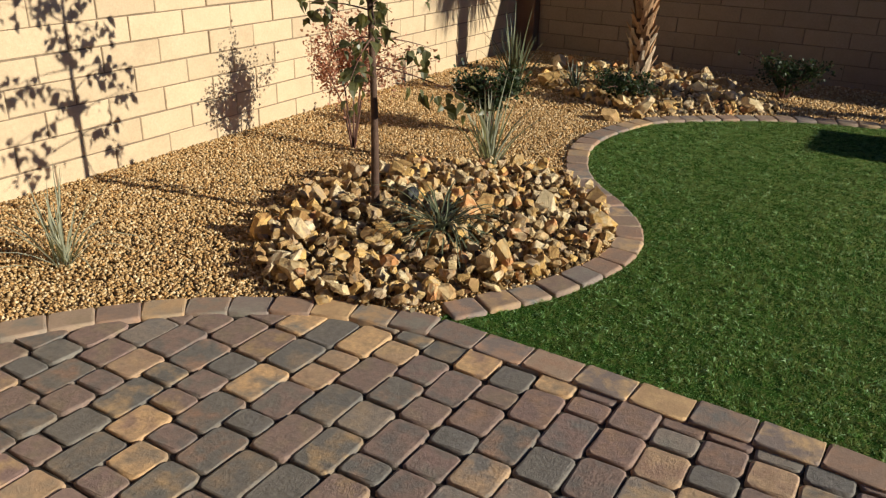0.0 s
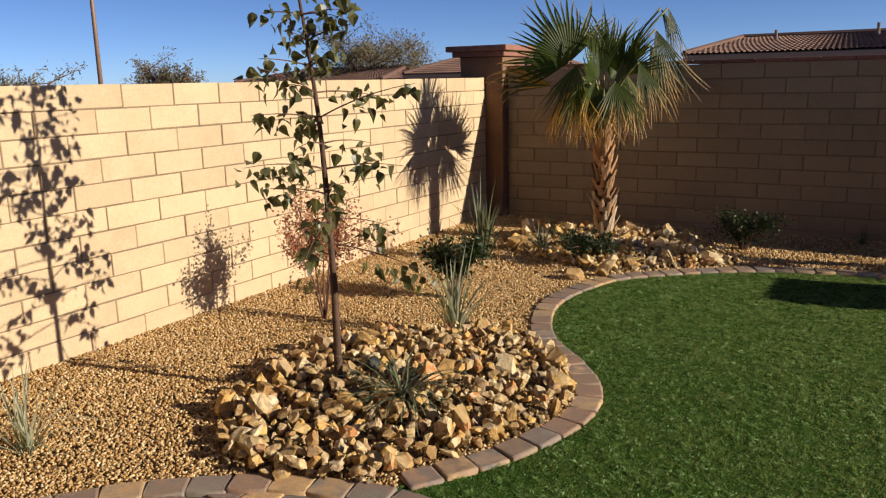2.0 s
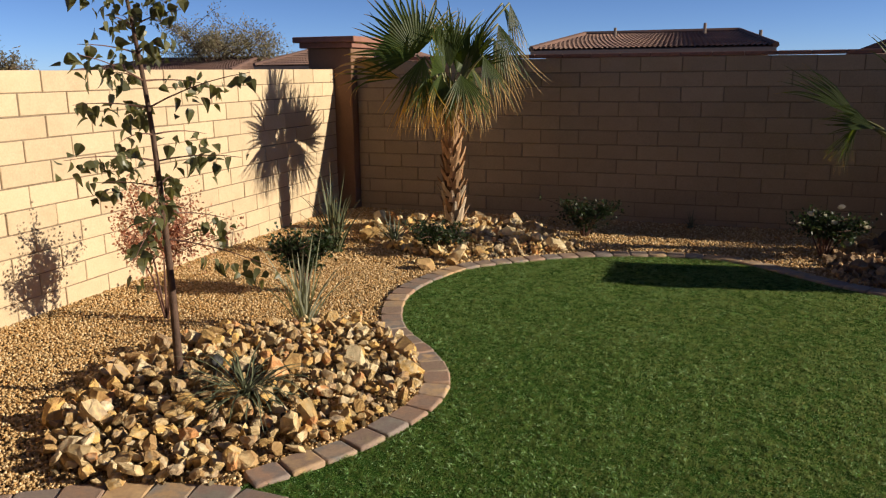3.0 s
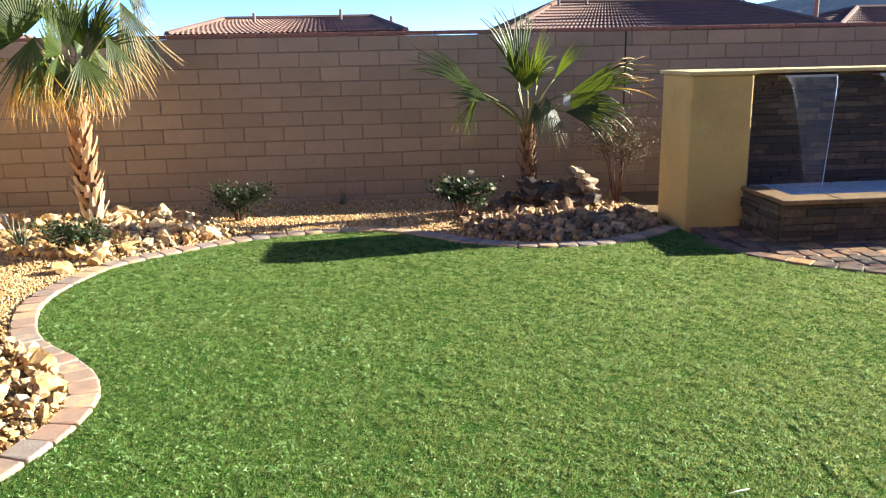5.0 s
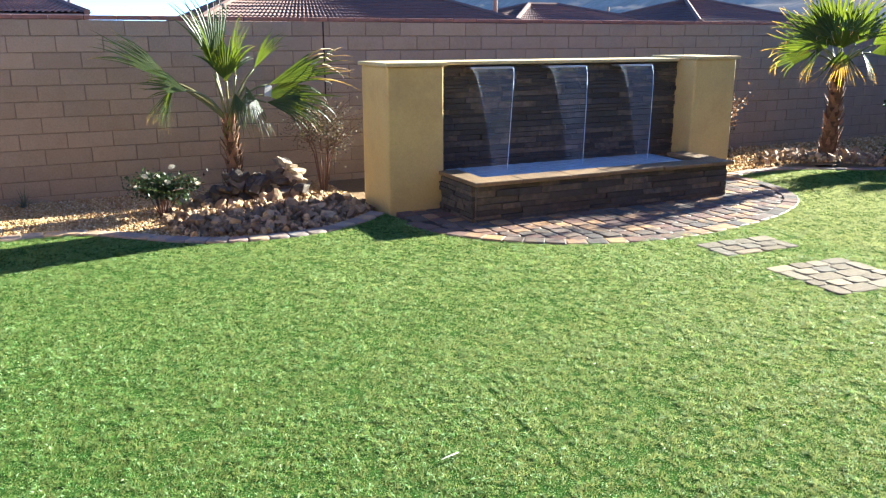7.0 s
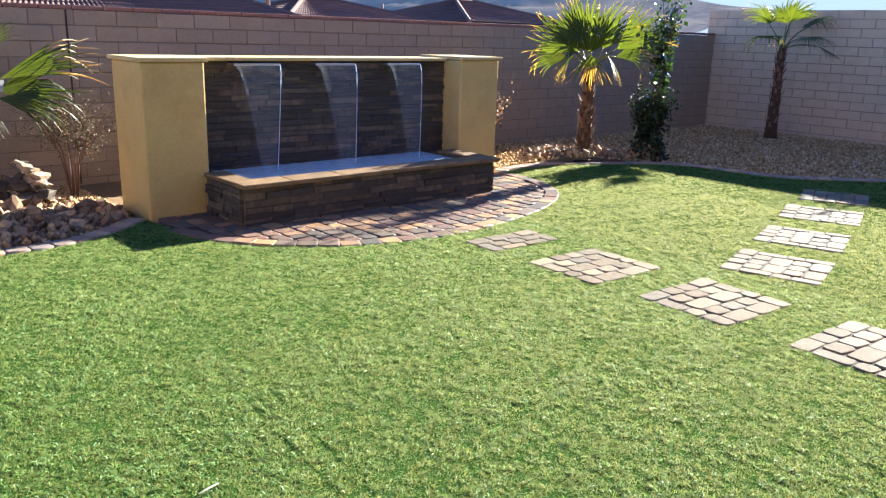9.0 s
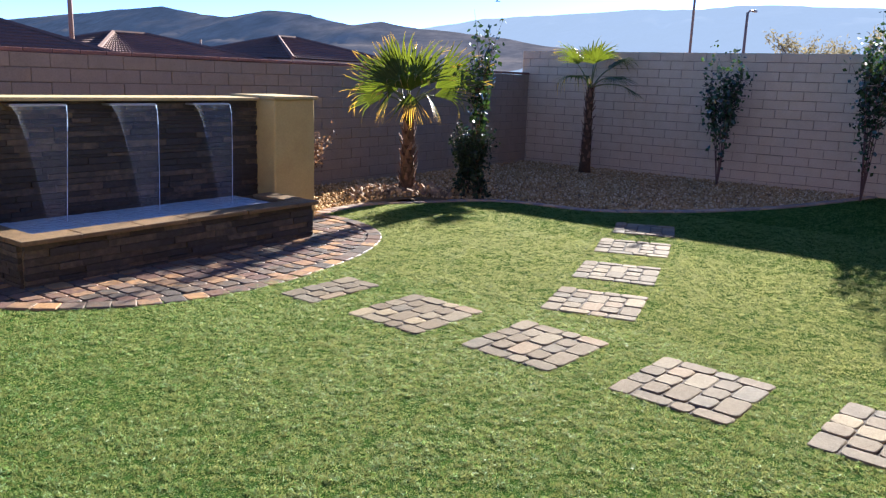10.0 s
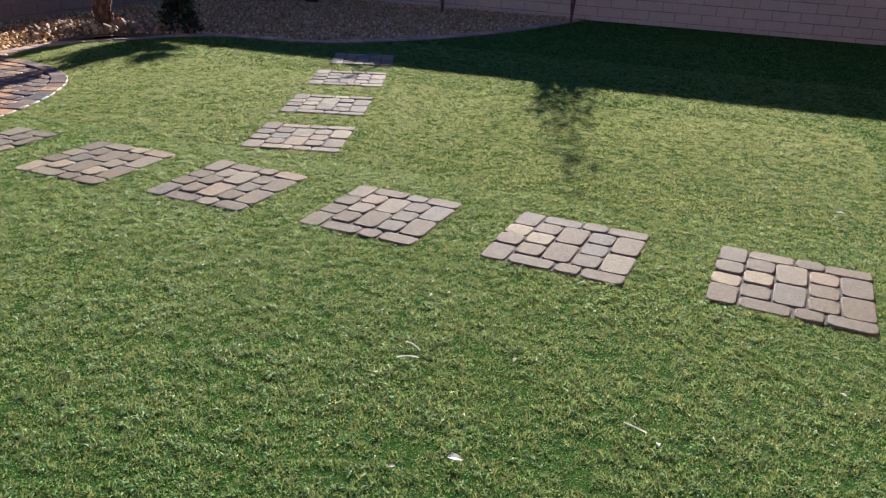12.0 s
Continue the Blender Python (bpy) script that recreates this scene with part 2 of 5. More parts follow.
M_STEEL = mat("steel_lip", (0.6, 0.6, 0.6), 0.3, 0.9, amount=0.1)
M_PALM = mat("palm_green", (0.05, 0.08, 0.018), 0.42, ramp=[(0.0, (0.022, 0.04, 0.009)), (1.0, (0.05, 0.074, 0.016))], island=0.2, vary=(0.05, 0.066, 0.018), scale=3, amount=0.15, bump_scale=40, tip=(0.46, 0.29, 0.12), spec=0.2, translucent=(3.0, 2.7, 0.6), through_=0.36)
M_PETIOLE = mat("palm_stalk", (0.13, 0.15, 0.055), 0.5, vary=(0.2, 0.17, 0.07), scale=9, amount=0.2)
M_BOOT = mat("palm_leaf_base", (0.48, 0.29, 0.15), 0.85, vary=(0.32, 0.17, 0.085), scale=14, amount=0.4, bump=0.8, bump_scale=50, rand=0.3)
M_BOOTD = mat("dark_leaf_base", (0.27, 0.145, 0.08), 0.85, vary=(0.17, 0.085, 0.05), scale=14, amount=0.4, bump=0.8, bump_scale=50, rand=0.35)
M_PALEBOOT = mat("bleached_leaf_base", (0.62, 0.5, 0.36), 0.85, vary=(0.42, 0.28, 0.17), scale=14, amount=0.3, bump=0.7, bump_scale=50, rand=0.25)
M_FIBRE = mat("palm_fibre", (0.13, 0.07, 0.035), 0.95, vary=(0.08, 0.045, 0.025), scale=30, amount=0.5, bump=1.0, bump_scale=90)
M_BARK = mat("brown_bark", (0.13, 0.075, 0.05), 0.85, vary=(0.085, 0.05, 0.035), scale=14, amount=0.5, bump=0.6, bump_scale=50)
M_TWIG = mat("reddish_twig", (0.17, 0.085, 0.06), 0.8, vary=(0.11, 0.06, 0.045), scale=10, amount=0.3)
M_LEAF = mat("olive_green_leaf", (0.12, 0.115, 0.05), 0.4, vary=(0.075, 0.08, 0.032), scale=20, amount=0.15, rand=0.4, spec=0.5, translucent=(1.3, 1.3, 0.5))
M_LEAVES = mat("olive_green_leaves", (0.12, 0.115, 0.05), 0.4, vary=(0.075, 0.08, 0.032), scale=20, amount=0.15, island=0.4, spec=0.5, translucent=(1.3, 1.3, 0.5))
M_RED = mat("rust_leaf", (0.42, 0.2, 0.13), 0.7, ramp=[(0.0, (0.38, 0.16, 0.1)), (0.5, (0.5, 0.27, 0.18)), (1.0, (0.36, 0.2, 0.11))], island=0.25, amount=0.0, translucent=(1.2, 1.0, 0.8))
M_RUSTD = mat("dull_red_leaf", (0.15, 0.085, 0.055), 0.6, ramp=[(0.0, (0.11, 0.06, 0.04)), (1.0, (0.19, 0.115, 0.07))], island=0.3, amount=0.0, translucent=(1.1, 1.0, 0.8))
M_DARKLEAF = mat("dark_shrub_leaf", (0.03, 0.045, 0.02), 0.45, ramp=[(0.0, (0.022, 0.036, 0.016)), (1.0, (0.048, 0.066, 0.03))], island=0.25, amount=0.0, spec=0.2, translucent=(1.1, 1.2, 0.6), through_=0.3)
M_GREYLEAF = mat("grey_twig_leaf", (0.1, 0.09, 0.06), 0.6, ramp=[(0.0, (0.07, 0.06, 0.04)), (1.0, (0.14, 0.12, 0.08))], island=0.3, amount=0.0, spec=0.1, translucent=(1.1, 1.0, 0.8), through_=0.25)
M_GLOSSLEAF = mat("glossy_leaf", (0.035, 0.06, 0.022), 0.16, ramp=[(0.0, (0.024, 0.042, 0.016)), (1.0, (0.05, 0.08, 0.03))], island=0.25, amount=0.0, spec=0.9, translucent=(1.2, 1.4, 0.5), through_=0.22)
M_DEEPLEAF = mat("deep_green_leaf", (0.025, 0.036, 0.017), 0.5, ramp=[(0.0, (0.018, 0.028, 0.013)), (1.0, (0.036, 0.05, 0.024))], island=0.25, amount=0.0, spec=0.15, translucent=(1.0, 1.1, 0.6), through_=0.12)
M_YUCCA = mat("grey_blade_leaf", (0.33, 0.345, 0.25), 0.6, vary=(0.44, 0.44, 0.33), scale=8, amount=0.15, rand=0.25, translucent=(1.0, 1.0, 0.6))
M_YUCCAD = mat("dark_blade_leaf", (0.085, 0.095, 0.05), 0.5, vary=(0.13, 0.14, 0.075), scale=8, amount=0.15, rand=0.25)
M_PETAL = mat("white_petal", (0.75, 0.7, 0.6), 0.6, amount=0.0, translucent=(1, 1, 0.9))
M_TILE = mat("clay_roof_tile", (0.20, 0.105, 0.075), 0.85, ramp=[(0.0, (0.15, 0.08, 0.06)), (0.5, (0.22, 0.12, 0.085)), (1.0, (0.27, 0.16, 0.11))], island=0.15, vary=(0.14, 0.085, 0.07), scale=0.8, amount=0.3, bump_scale=8)
M_HOUSE = mat("house_stucco", (0.38, 0.28, 0.2), 0.9, vary=(0.33, 0.24, 0.17), scale=1.5, amount=0.2, bump=0.2)
M_PIPE = mat("painted_pipe", (0.2, 0.15, 0.12), 0.6, amount=0.1)
M_POLE = mat("steel_pole", (0.26, 0.165, 0.125), 0.6, 0.2, vary=(0.2, 0.135, 0.105), scale=4, amount=0.2)
M_FARTREE = mat("far_tree_foliage", (0.2, 0.17, 0.1), 0.85, ramp=[(0.0, (0.15, 0.125, 0.07)), (1.0, (0.24, 0.2, 0.12))], island=0.2, amount=0.0, translucent=(1.2, 1.2, 1.0))


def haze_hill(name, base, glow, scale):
    """A far range in bright air: dull rock, the haze painted in as emission."""
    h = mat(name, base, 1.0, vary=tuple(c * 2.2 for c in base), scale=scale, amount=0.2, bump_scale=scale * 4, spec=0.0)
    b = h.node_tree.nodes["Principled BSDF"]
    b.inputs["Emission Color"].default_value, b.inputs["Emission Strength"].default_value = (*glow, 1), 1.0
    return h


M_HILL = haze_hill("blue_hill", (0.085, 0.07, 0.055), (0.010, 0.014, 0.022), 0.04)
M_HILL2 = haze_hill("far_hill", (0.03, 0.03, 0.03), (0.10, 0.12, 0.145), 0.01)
M_TAG = mat("plant_tag", (0.5, 0.49, 0.44), 0.6, amount=0.1)
M_BLACK = mat("black_plastic", (0.02, 0.02, 0.02), 0.5, amount=0.1)


def water_mat(name, tint, alpha):
    m = bpy.data.materials.new(name)
    m.use_nodes = True
    n, l = m.node_tree.nodes, m.node_tree.links
    b = n["Principled BSDF"]
    b.inputs["Base Color"].default_value, b.inputs["Roughness"].default_value = (*tint, 1), 0.06
    b.inputs["Transmission Weight"].default_value, b.inputs["IOR"].default_value = alpha, 1.33
    t = n.new("ShaderNodeTexNoise")
    t.inputs["Scale"].default_value, t.inputs["Detail"].default_value = 22.0, 3.0
    u = n.new("ShaderNodeBump")
    u.inputs["Strength"].default_value, u.inputs["Distance"].default_value = 1.0, 0.02
    l.new(n.new("ShaderNodeTexCoord").outputs["Object"], t.inputs["Vector"])
    l.new(t.outputs["Fac"], u.inputs["Height"]), l.new(u.outputs[0], b.inputs["Normal"])
    return m


M_WATER = water_mat("pool_water", (0.8, 0.86, 0.9), 0.25)
M_SHEET = bpy.data.materials.new("falling_water")
M_SHEET.use_nodes = True
_n, _l = M_SHEET.node_tree.nodes, M_SHEET.node_tree.links
_n["Principled BSDF"].inputs["Base Color"].default_value = (0.7, 0.77, 0.83, 1)
_n["Principled BSDF"].inputs["Roughness"].default_value = 0.15
_t, _x, _mp, _r = _n.new("ShaderNodeTexNoise"), _n.new("ShaderNodeMixShader"), _n.new("ShaderNodeMapping"), _n.new("ShaderNodeMapRange")
_mp.inputs["Scale"].default_value = (60, 60, 3)
_l.new(_n.new("ShaderNodeTexCoord").outputs["Object"], _mp.inputs[0]), _l.new(_mp.outputs[0], _t.inputs["Vector"])
_r.inputs[1].default_value, _r.inputs[2].default_value, _r.inputs[3].default_value, _r.inputs[4].default_value = 0.42, 0.75, 0.03, 0.2
_l.new(_t.outputs["Fac"], _r.inputs[0]), _l.new(_r.outputs[0], _x.inputs[0])
_l.new(_n.new("ShaderNodeBsdfTransparent").outputs[0], _x.inputs[1]), _l.new(_n["Principled BSDF"].outputs[0], _x.inputs[2])
_l.new(_x.outputs[0], _n["Material Output"].inputs[0])

# the thicker rims of the falling water
M_CORD = mat("water_rim", (0.8, 0.86, 0.92), 0.2, amount=0.2, bump_scale=90, spec=0.6, translucent=(0.9, 1.0, 1.1), through_=0.5)


# ---- builders ----
def thing(name, at, label, category, group="", rz=0.0):
    e = new(name)
    e.empty_display_size = 0.1
    e.matrix_basis = pose(*at, 0, 0, rz)
    return tagged(e, label, category, group)


def link(name, mesh, material, parent=None, label=""):
    if material and not mesh.materials:
        mesh.materials.append(material)
    ob = new(name, mesh)
    if parent:
        ob.parent = parent
    return tagged(ob, label)


def part(name, bm, material, parent=None, label="", smooth=False):
    me = bpy.data.meshes.new(name)
    bm.to_mesh(me)
    bm.free()
    if smooth:
        me.shade_smooth()
    return link(name, me, material, parent, label)


def raw(name, verts, faces, material=None, smooth=False):
    me = bpy.data.meshes.new(name)
    me.from_pydata([tuple(v) for v in verts], [], faces)
    if smooth:
        me.shade_smooth()
    if material:
        me.materials.append(material)
    return me


def box(bm, x0, x1, y0, y1, z0, z1, bevel=0.0):
    r = bmesh.ops.create_cube(bm, size=1.0)["verts"]
    for v in r:
        v.co = (x0 + (v.co.x + 0.5) * (x1 - x0), y0 + (v.co.y + 0.5) * (y1 - y0), z0 + (v.co.z + 0.5) * (z1 - z0))
    if bevel:
        es = {e for v in r for e in v.link_edges}
        bmesh.ops.bevel(bm, geom=list(es), offset=bevel, segments=2, affect="EDGES", profile=0.5)


def tube(bm, pts, radii, sides=6):
    rings = []
    for i, p in enumerate(pts):
        p = Vector(p)
        d = (Vector(pts[min(i + 1, len(pts) - 1)]) - Vector(pts[max(i - 1, 0)])).normalized()
        a = d.orthogonal().normalized()
        b = d.cross(a)
        r = float(radii[i])
        rings.append([bm.verts.new(p + r * (math.cos(k * 2 * math.pi / sides) * a + math.sin(k * 2 * math.pi / sides) * b)) for k in range(sides)])
    for q, w in zip(rings, rings[1:]):
        # keep the rings from twisting against one another
        best = min(range(sides), key=lambda s: sum((q[k].co - w[(k + s) % sides].co).length for k in range(sides)))
        for k in range(sides):
            bm.faces.new((q[k], q[(k + 1) % sides], w[(k + 1 + best) % sides], w[(k + best) % sides]))
    bm.faces.new(rings[0][::-1])
    bm.faces.new(rings[-1])


def smooth_line(pts, step):
    """A Catmull-Rom line through pts, in even steps."""
    P = [np.array(p, float) for p in pts]
    P = [2 * P[0] - P[1]] + P + [2 * P[-1] - P[-2]]
    out = []
    for a, b, c, d in zip(P, P[1:], P[2:], P[3:]):
        for t in np.linspace(0, 1, 24, endpoint=False):
            out.append(0.5 * (2 * b + (c - a) * t + (2 * a - 5 * b + 4 * c - d) * t * t + (3 * b - a - 3 * c + d) * t ** 3))
    out.append(P[-2])
    out = np.array(out)
    s = np.r_[0, np.cumsum(np.linalg.norm(np.diff(out, axis=0), axis=1))]
    k = max(2, round(s[-1] / step) + 1)
    u = np.linspace(0, s[-1], k)
    return np.stack([np.interp(u, s, out[:, i]) for i in range(out.shape[1])], 1)


def offset_line(line, d):
    t = np.gradient(line, axis=0)
    t /= np.linalg.norm(t, axis=1)[:, None]
    return line + d * np.stack([-t[:, 1], t[:, 0]], 1)


def inside(poly, x, y):
    poly = np.asarray(poly)
    hit = np.zeros(np.shape(x), bool)
    for (x0, y0), (x1, y1) in zip(poly, np.roll(poly, -1, axis=0)):
        c = (y0 > y) != (y1 > y)
        hit ^= c & (x < (x1 - x0) * (y - y0) / np.where(y1 == y0, 1e-9, y1 - y0) + x0)
    return hit


_cache = {}


def paver_mesh(w, l, h=0.06, r=0.018, c=0.008, material=None):
    """A tumbled paver of plan w x l with its top at z = 0, rounded corners and a worn, pillowed rim. 82 triangles."""
    key = ("paver", round(w, 2), round(l, 2), round(h, 2), material.name)
    if key not in _cache:
        w, l = key[1], key[2]
        rng = random.Random(str(key))
        rings = []
        for z, ins in ((-h, 0.0), (-c * 1.2, 0.0), (-c * 0.35, c * 0.3), (0.0, c * 1.1)):
            ring = []
            x, y = w / 2 - ins, l / 2 - ins
            for cx, cy, a0 in ((1, 1, 0), (-1, 1, 90), (-1, -1, 180), (1, -1, 270)):
                for da in (0, 45, 90):
                    q = radians(a0 + da)
                    ring.append((cx * (x - r) + r * math.cos(q) + rng.uniform(-0.0042, 0.0042), cy * (y - r) + r * math.sin(q) + rng.uniform(-0.0042, 0.0042), z + (rng.uniform(-0.0015, 0.001) if ins else 0.0)))
            rings.append(ring)
        verts = [v for q in rings for v in q]
        faces = [(a * 12 + k, a * 12 + (k + 1) % 12, a * 12 + 12 + (k + 1) % 12, a * 12 + 12 + k) for a in range(3) for k in range(12)]
        faces.append(tuple(range(36, 48)))
        me = raw("paver", verts, faces, material, smooth=True)
        me.polygons[len(faces) - 1].use_smooth = False
        _cache[key] = me
    return _cache[key]


def piece(name, mesh, parent, m):
    ob = new(name, mesh)
    ob.parent = parent
    ob.matrix_basis = m
    return ob


def rock_meshes(count, seed, material, flat=0.8, fine=True):
    """Angular split stones: a block cut by chance planes, its corners knocked a little out of place."""
    out = []
    rng = random.Random(seed)
    for i in range(count):
        bm = bmesh.new()
        box(bm, -0.6, 0.6, -0.48, 0.48, -0.5 * flat, 0.5 * flat)
        for k in range(13):
            v = Vector((rng.gauss(0, 1), rng.gauss(0, 1), rng.gauss(0, 1))).normalized()
            reach = math.sqrt((v.x * 0.56) ** 2 + (v.y * 0.45) ** 2 + (v.z * 0.46 * flat) ** 2) * rng.uniform(0.7, 1.0)
            r = bmesh.ops.bisect_plane(bm, geom=bm.verts[:] + bm.edges[:] + bm.faces[:], plane_co=v * reach, plane_no=v, clear_outer=True)
            es = [g for g in r["geom_cut"] if isinstance(g, bmesh.types.BMEdge)]
            if len(es) > 2:
                bmesh.ops.contextual_create(bm, geom=es)
        bmesh.ops.remove_doubles(bm, verts=bm.verts[:], dist=0.07)
        bmesh.ops.recalc_face_normals(bm, faces=bm.faces[:])
        bmesh.ops.triangulate(bm, faces=bm.faces[:])
        if fine:
            bmesh.ops.subdivide_edges(bm, edges=[e for e in bm.edges if e.calc_length() > 0.45], cuts=1)
            bmesh.ops.triangulate(bm, faces=bm.faces[:])
        for v in bm.verts:
            v.co *= 1 + rng.uniform(-0.11, 0.07)
        me = bpy.data.meshes.new("rock")
        bm.to_mesh(me)
        bm.free()
        me.materials.append(material)
        out.append(me)
    return out


def scatter(poly, gap, tries, seed):
    """Places inside a polygon, no two nearer than gap."""
    rng = np.random.default_rng(seed)
    poly = np.asarray(poly)
    lo, hi = poly.min(0), poly.max(0)
    P = rng.uniform(lo, hi, (tries, 2))
    P = P[inside(poly, P[:, 0], P[:, 1])]
    grid, keep = {}, []
    for p in P:
        i, j = int(p[0] / gap), int(p[1] / gap)
        if all(np.hypot(*(p - q)) >= gap for a in (-1, 0, 1) for b in (-1, 0, 1) for q in grid.get((i + a, j + b), ())):
            grid.setdefault((i, j), []).append(p)
            keep.append(p)
    return np.array(keep)


def many(name, base_v, base_f, mats, material):
    """One mesh of many copies of a small shape: mats is n x 3 x 4."""
    base_v, base_f = np.asarray(base_v, float), np.asarray(base_f, int)
    n, k, f = len(mats), len(base_v), base_f.shape[1]
    V = np.einsum("nij,kj->nki", mats[:, :, :3], base_v) + mats[:, None, :, 3]
    return tri_mesh(name, V.reshape(-1, 3), (base_f[None] + (np.arange(n) * k)[:, None, None]).reshape(-1, f), material)


def tri_mesh(name, V, Fc, material):
    me = bpy.data.meshes.new(name)
    me.vertices.add(len(V))
    me.vertices.foreach_set("co", np.ascontiguousarray(V, np.float32).ravel())
    f = Fc.shape[1]
    me.loops.add(Fc.size)
    me.loops.foreach_set("vertex_index", np.ascontiguousarray(Fc, np.int32).ravel())
    me.polygons.add(len(Fc))
    me.polygons.foreach_set("loop_start", np.arange(0, Fc.size, f, dtype=np.int32))
    me.update(calc_edges=True)
    me.materials.append(material)
    return me


def turns(n, rng, tilt=math.pi):
    """n random rotation matrices."""
    q = rng.normal(size=(n, 4))
    q /= np.linalg.norm(q, axis=1)[:, None]
    w, x, y, z = q.T
    return np.stack([np.stack([1 - 2 * (y * y + z * z), 2 * (x * y - z * w), 2 * (x * z + y * w)], -1),
                     np.stack([2 * (x * y + z * w), 1 - 2 * (x * x + z * z), 2 * (y * z - x * w)], -1),
                     np.stack([2 * (x * z - y * w), 2 * (y * z + x * w), 1 - 2 * (x * x + y * y)], -1)], 1)


def cloud(x, y, size, seed):
    """Smooth noise over the plan from -1 to 1, with cells of the given size."""
    x, y = x / size + seed * 17.3, y / size + seed * 7.7
    i, j = np.floor(x), np.floor(y)
    u, v = x - i, y - j
    u, v = u * u * (3 - 2 * u), v * v * (3 - 2 * v)

    def h(a, b):
        s = np.sin(a * 127.1 + b * 311.7 + seed * 74.7) * 43758.5453
        return 2 * (s - np.floor(s)) - 1
    return (h(i, j) * (1 - u) + h(i + 1, j) * u) * (1 - v) + (h(i, j + 1) * (1 - u) + h(i + 1, j + 1) * u) * v


# ---- plan ----
CURB = smooth_line([(2.60, -0.90), (2.72, -0.72), (2.86, -0.48), (2.94, -0.24), (2.99, 0.0), (2.97, 0.24), (2.86, 0.49), (2.65, 0.75), (2.41, 1.01), (2.25, 1.33),
                    (2.15, 1.67), (2.14, 2.03), (2.24, 2.48), (2.38, 2.74), (2.76, 3.09), (3.2, 3.39), (3.64, 3.55), (4.1, 3.61), (4.48, 3.53), (4.8, 3.26),
                    (5.1, 2.99), (5.45, 2.80), (5.84, 2.76), (6.22, 2.81), (6.58, 3.0), (6.86, 3.24)], 0.205)
CURB_RIGHT = smooth_line([(11.2, 3.36), (11.64, 3.44), (12.2, 3.42), (12.85, 3.08), (13.45, 2.72), (13.78, 2.2), (13.83, 1.62), (14.0, 1.12), (14.5, 0.62), (15.1, 0.16), (16.25, -0.45), (17.4, -0.85), (18.58, -1.2)], 0.205)
ARC = smooth_line([(0.95, -2.75), (1.13, -2.3), (1.29, -1.96), (1.5, -1.64), (1.74, -1.4), (2.0, -1.22), (2.3, -1.09), (2.62, -1.025)], 0.175)
APRON = smooth_line([(6.98, 2.75), (7.06, 2.42), (7.26, 2.06), (7.55, 1.79), (7.9, 1.58), (8.32, 1.46), (8.8, 1.42), (9.4, 1.5), (10.1, 1.70), (10.7, 2.06), (11.02, 2.54), (11.14, 3.0), (11.14, 3.35)], 0.16)
LAWN_EDGE = smooth_line([(2.6, -0.98), (2.98, -0.975), (3.5, -0.985), (4.1, -1.0), (4.58, -1.06), (5.04, -1.26), (5.45, -1.59), (5.74, -2.03), (5.86, -2.6), (5.86, -3.4), (5.86, -9.0)], 0.2)
BACK_Y, RIGHT_X = 5.0916, 18.6
MOUND = [(2.1, -1.13), (1.86, -1.13), (1.66, -1.0), (1.44, -0.70), (1.24, -0.24), (1.24, 0.2), (1.4, 0.5), (1.68, 0.74), (2.08, 1.0)] + [tuple(p) for p in offset_line(CURB, 0.075)[10::-1]] + [(2.52, -0.98), (2.35, -1.02)]
BED_A = [(1.0, 3.45), (1.35, 3.15), (1.75, 2.95), (2.15, 2.85), (2.6, 3.15), (3.05, 3.48), (3.1, 3.75), (2.75, 4.1), (2.6, 4.4), (1.9, 4.62), (1.3, 4.5), (0.9, 4.1)]
BED_B = [(5.12, 3.12), (5.45, 2.90), (5.85, 2.85), (6.25, 2.91), (6.55, 3.1), (6.84, 3.4), (6.8, 3.9), (6.4, 4.25), (5.9, 4.5), (5.4, 4.35), (5.1, 3.8)]
BED_C = [(12.1, 3.7), (12.5, 3.4), (13.0, 3.1), (13.5, 2.95), (13.8, 3.3), (13.6, 3.9), (13.0, 4.2), (12.4, 4.1)]


def rise(x, y):
    """Height of the planted ground: low mounds under the trees."""
    z = 0.07 * np.exp(-((x - 2.05) ** 2 / 0.45 + (y - 0.0) ** 2 / 0.5))
    z = z + 0.07 * np.exp(-((x - 1.8) ** 2 / 0.8 + (y - 4.0) ** 2 / 0.3))
    z = z + 0.06 * np.exp(-((x - 5.95) ** 2 / 0.5 + (y - 4.0) ** 2 / 0.4))
    z = z + 0.10 * np.exp(-((x - 12.9) ** 2 / 0.5 + (y - 3.6) ** 2 / 0.4))
    return z


# ---- ground ----
def sheet(name, poly, z, material, cell=0.12, lift=None, label="", kind="structure"):
    """A level sheet over a polygon, cut into cells where it is lifted."""
    bm = bmesh.new()
    vs = [bm.verts.new((p[0], p[1], z)) for p in poly]
    bm.faces.new(vs)
    if lift:
        lo, hi = np.min(poly, axis=0), np.max(poly, axis=0)
        for ax in (0, 1):
            for v in np.arange(lo[ax] + cell, hi[ax], cell):
                no = (1, 0, 0) if ax == 0 else (0, 1, 0)
                bmesh.ops.bisect_plane(bm, geom=bm.verts[:] + bm.edges[:] + bm.faces[:], plane_co=(v, v, 0), plane_no=no)
        for v in bm.verts:
            v.co.z = z + lift(v.co.x, v.co.y)
    else:
        bmesh.ops.triangulate(bm, faces=bm.faces[:])
    for f in bm.faces:
        if f.normal.z < 0:
            f.normal_flip()
    return tagged(part(name, bm, material, None, label, smooth=bool(lift)), kind=kind)


bm = bmesh.new()
bmesh.ops.create_grid(bm, x_segments=40, y_segments=40, size=2500)
for v in bm.verts:
    v.co.z = -0.09
tagged(part("ground", bm, M_SOIL, None, "bare tan desert soil reaching the horizon"), kind="structure")

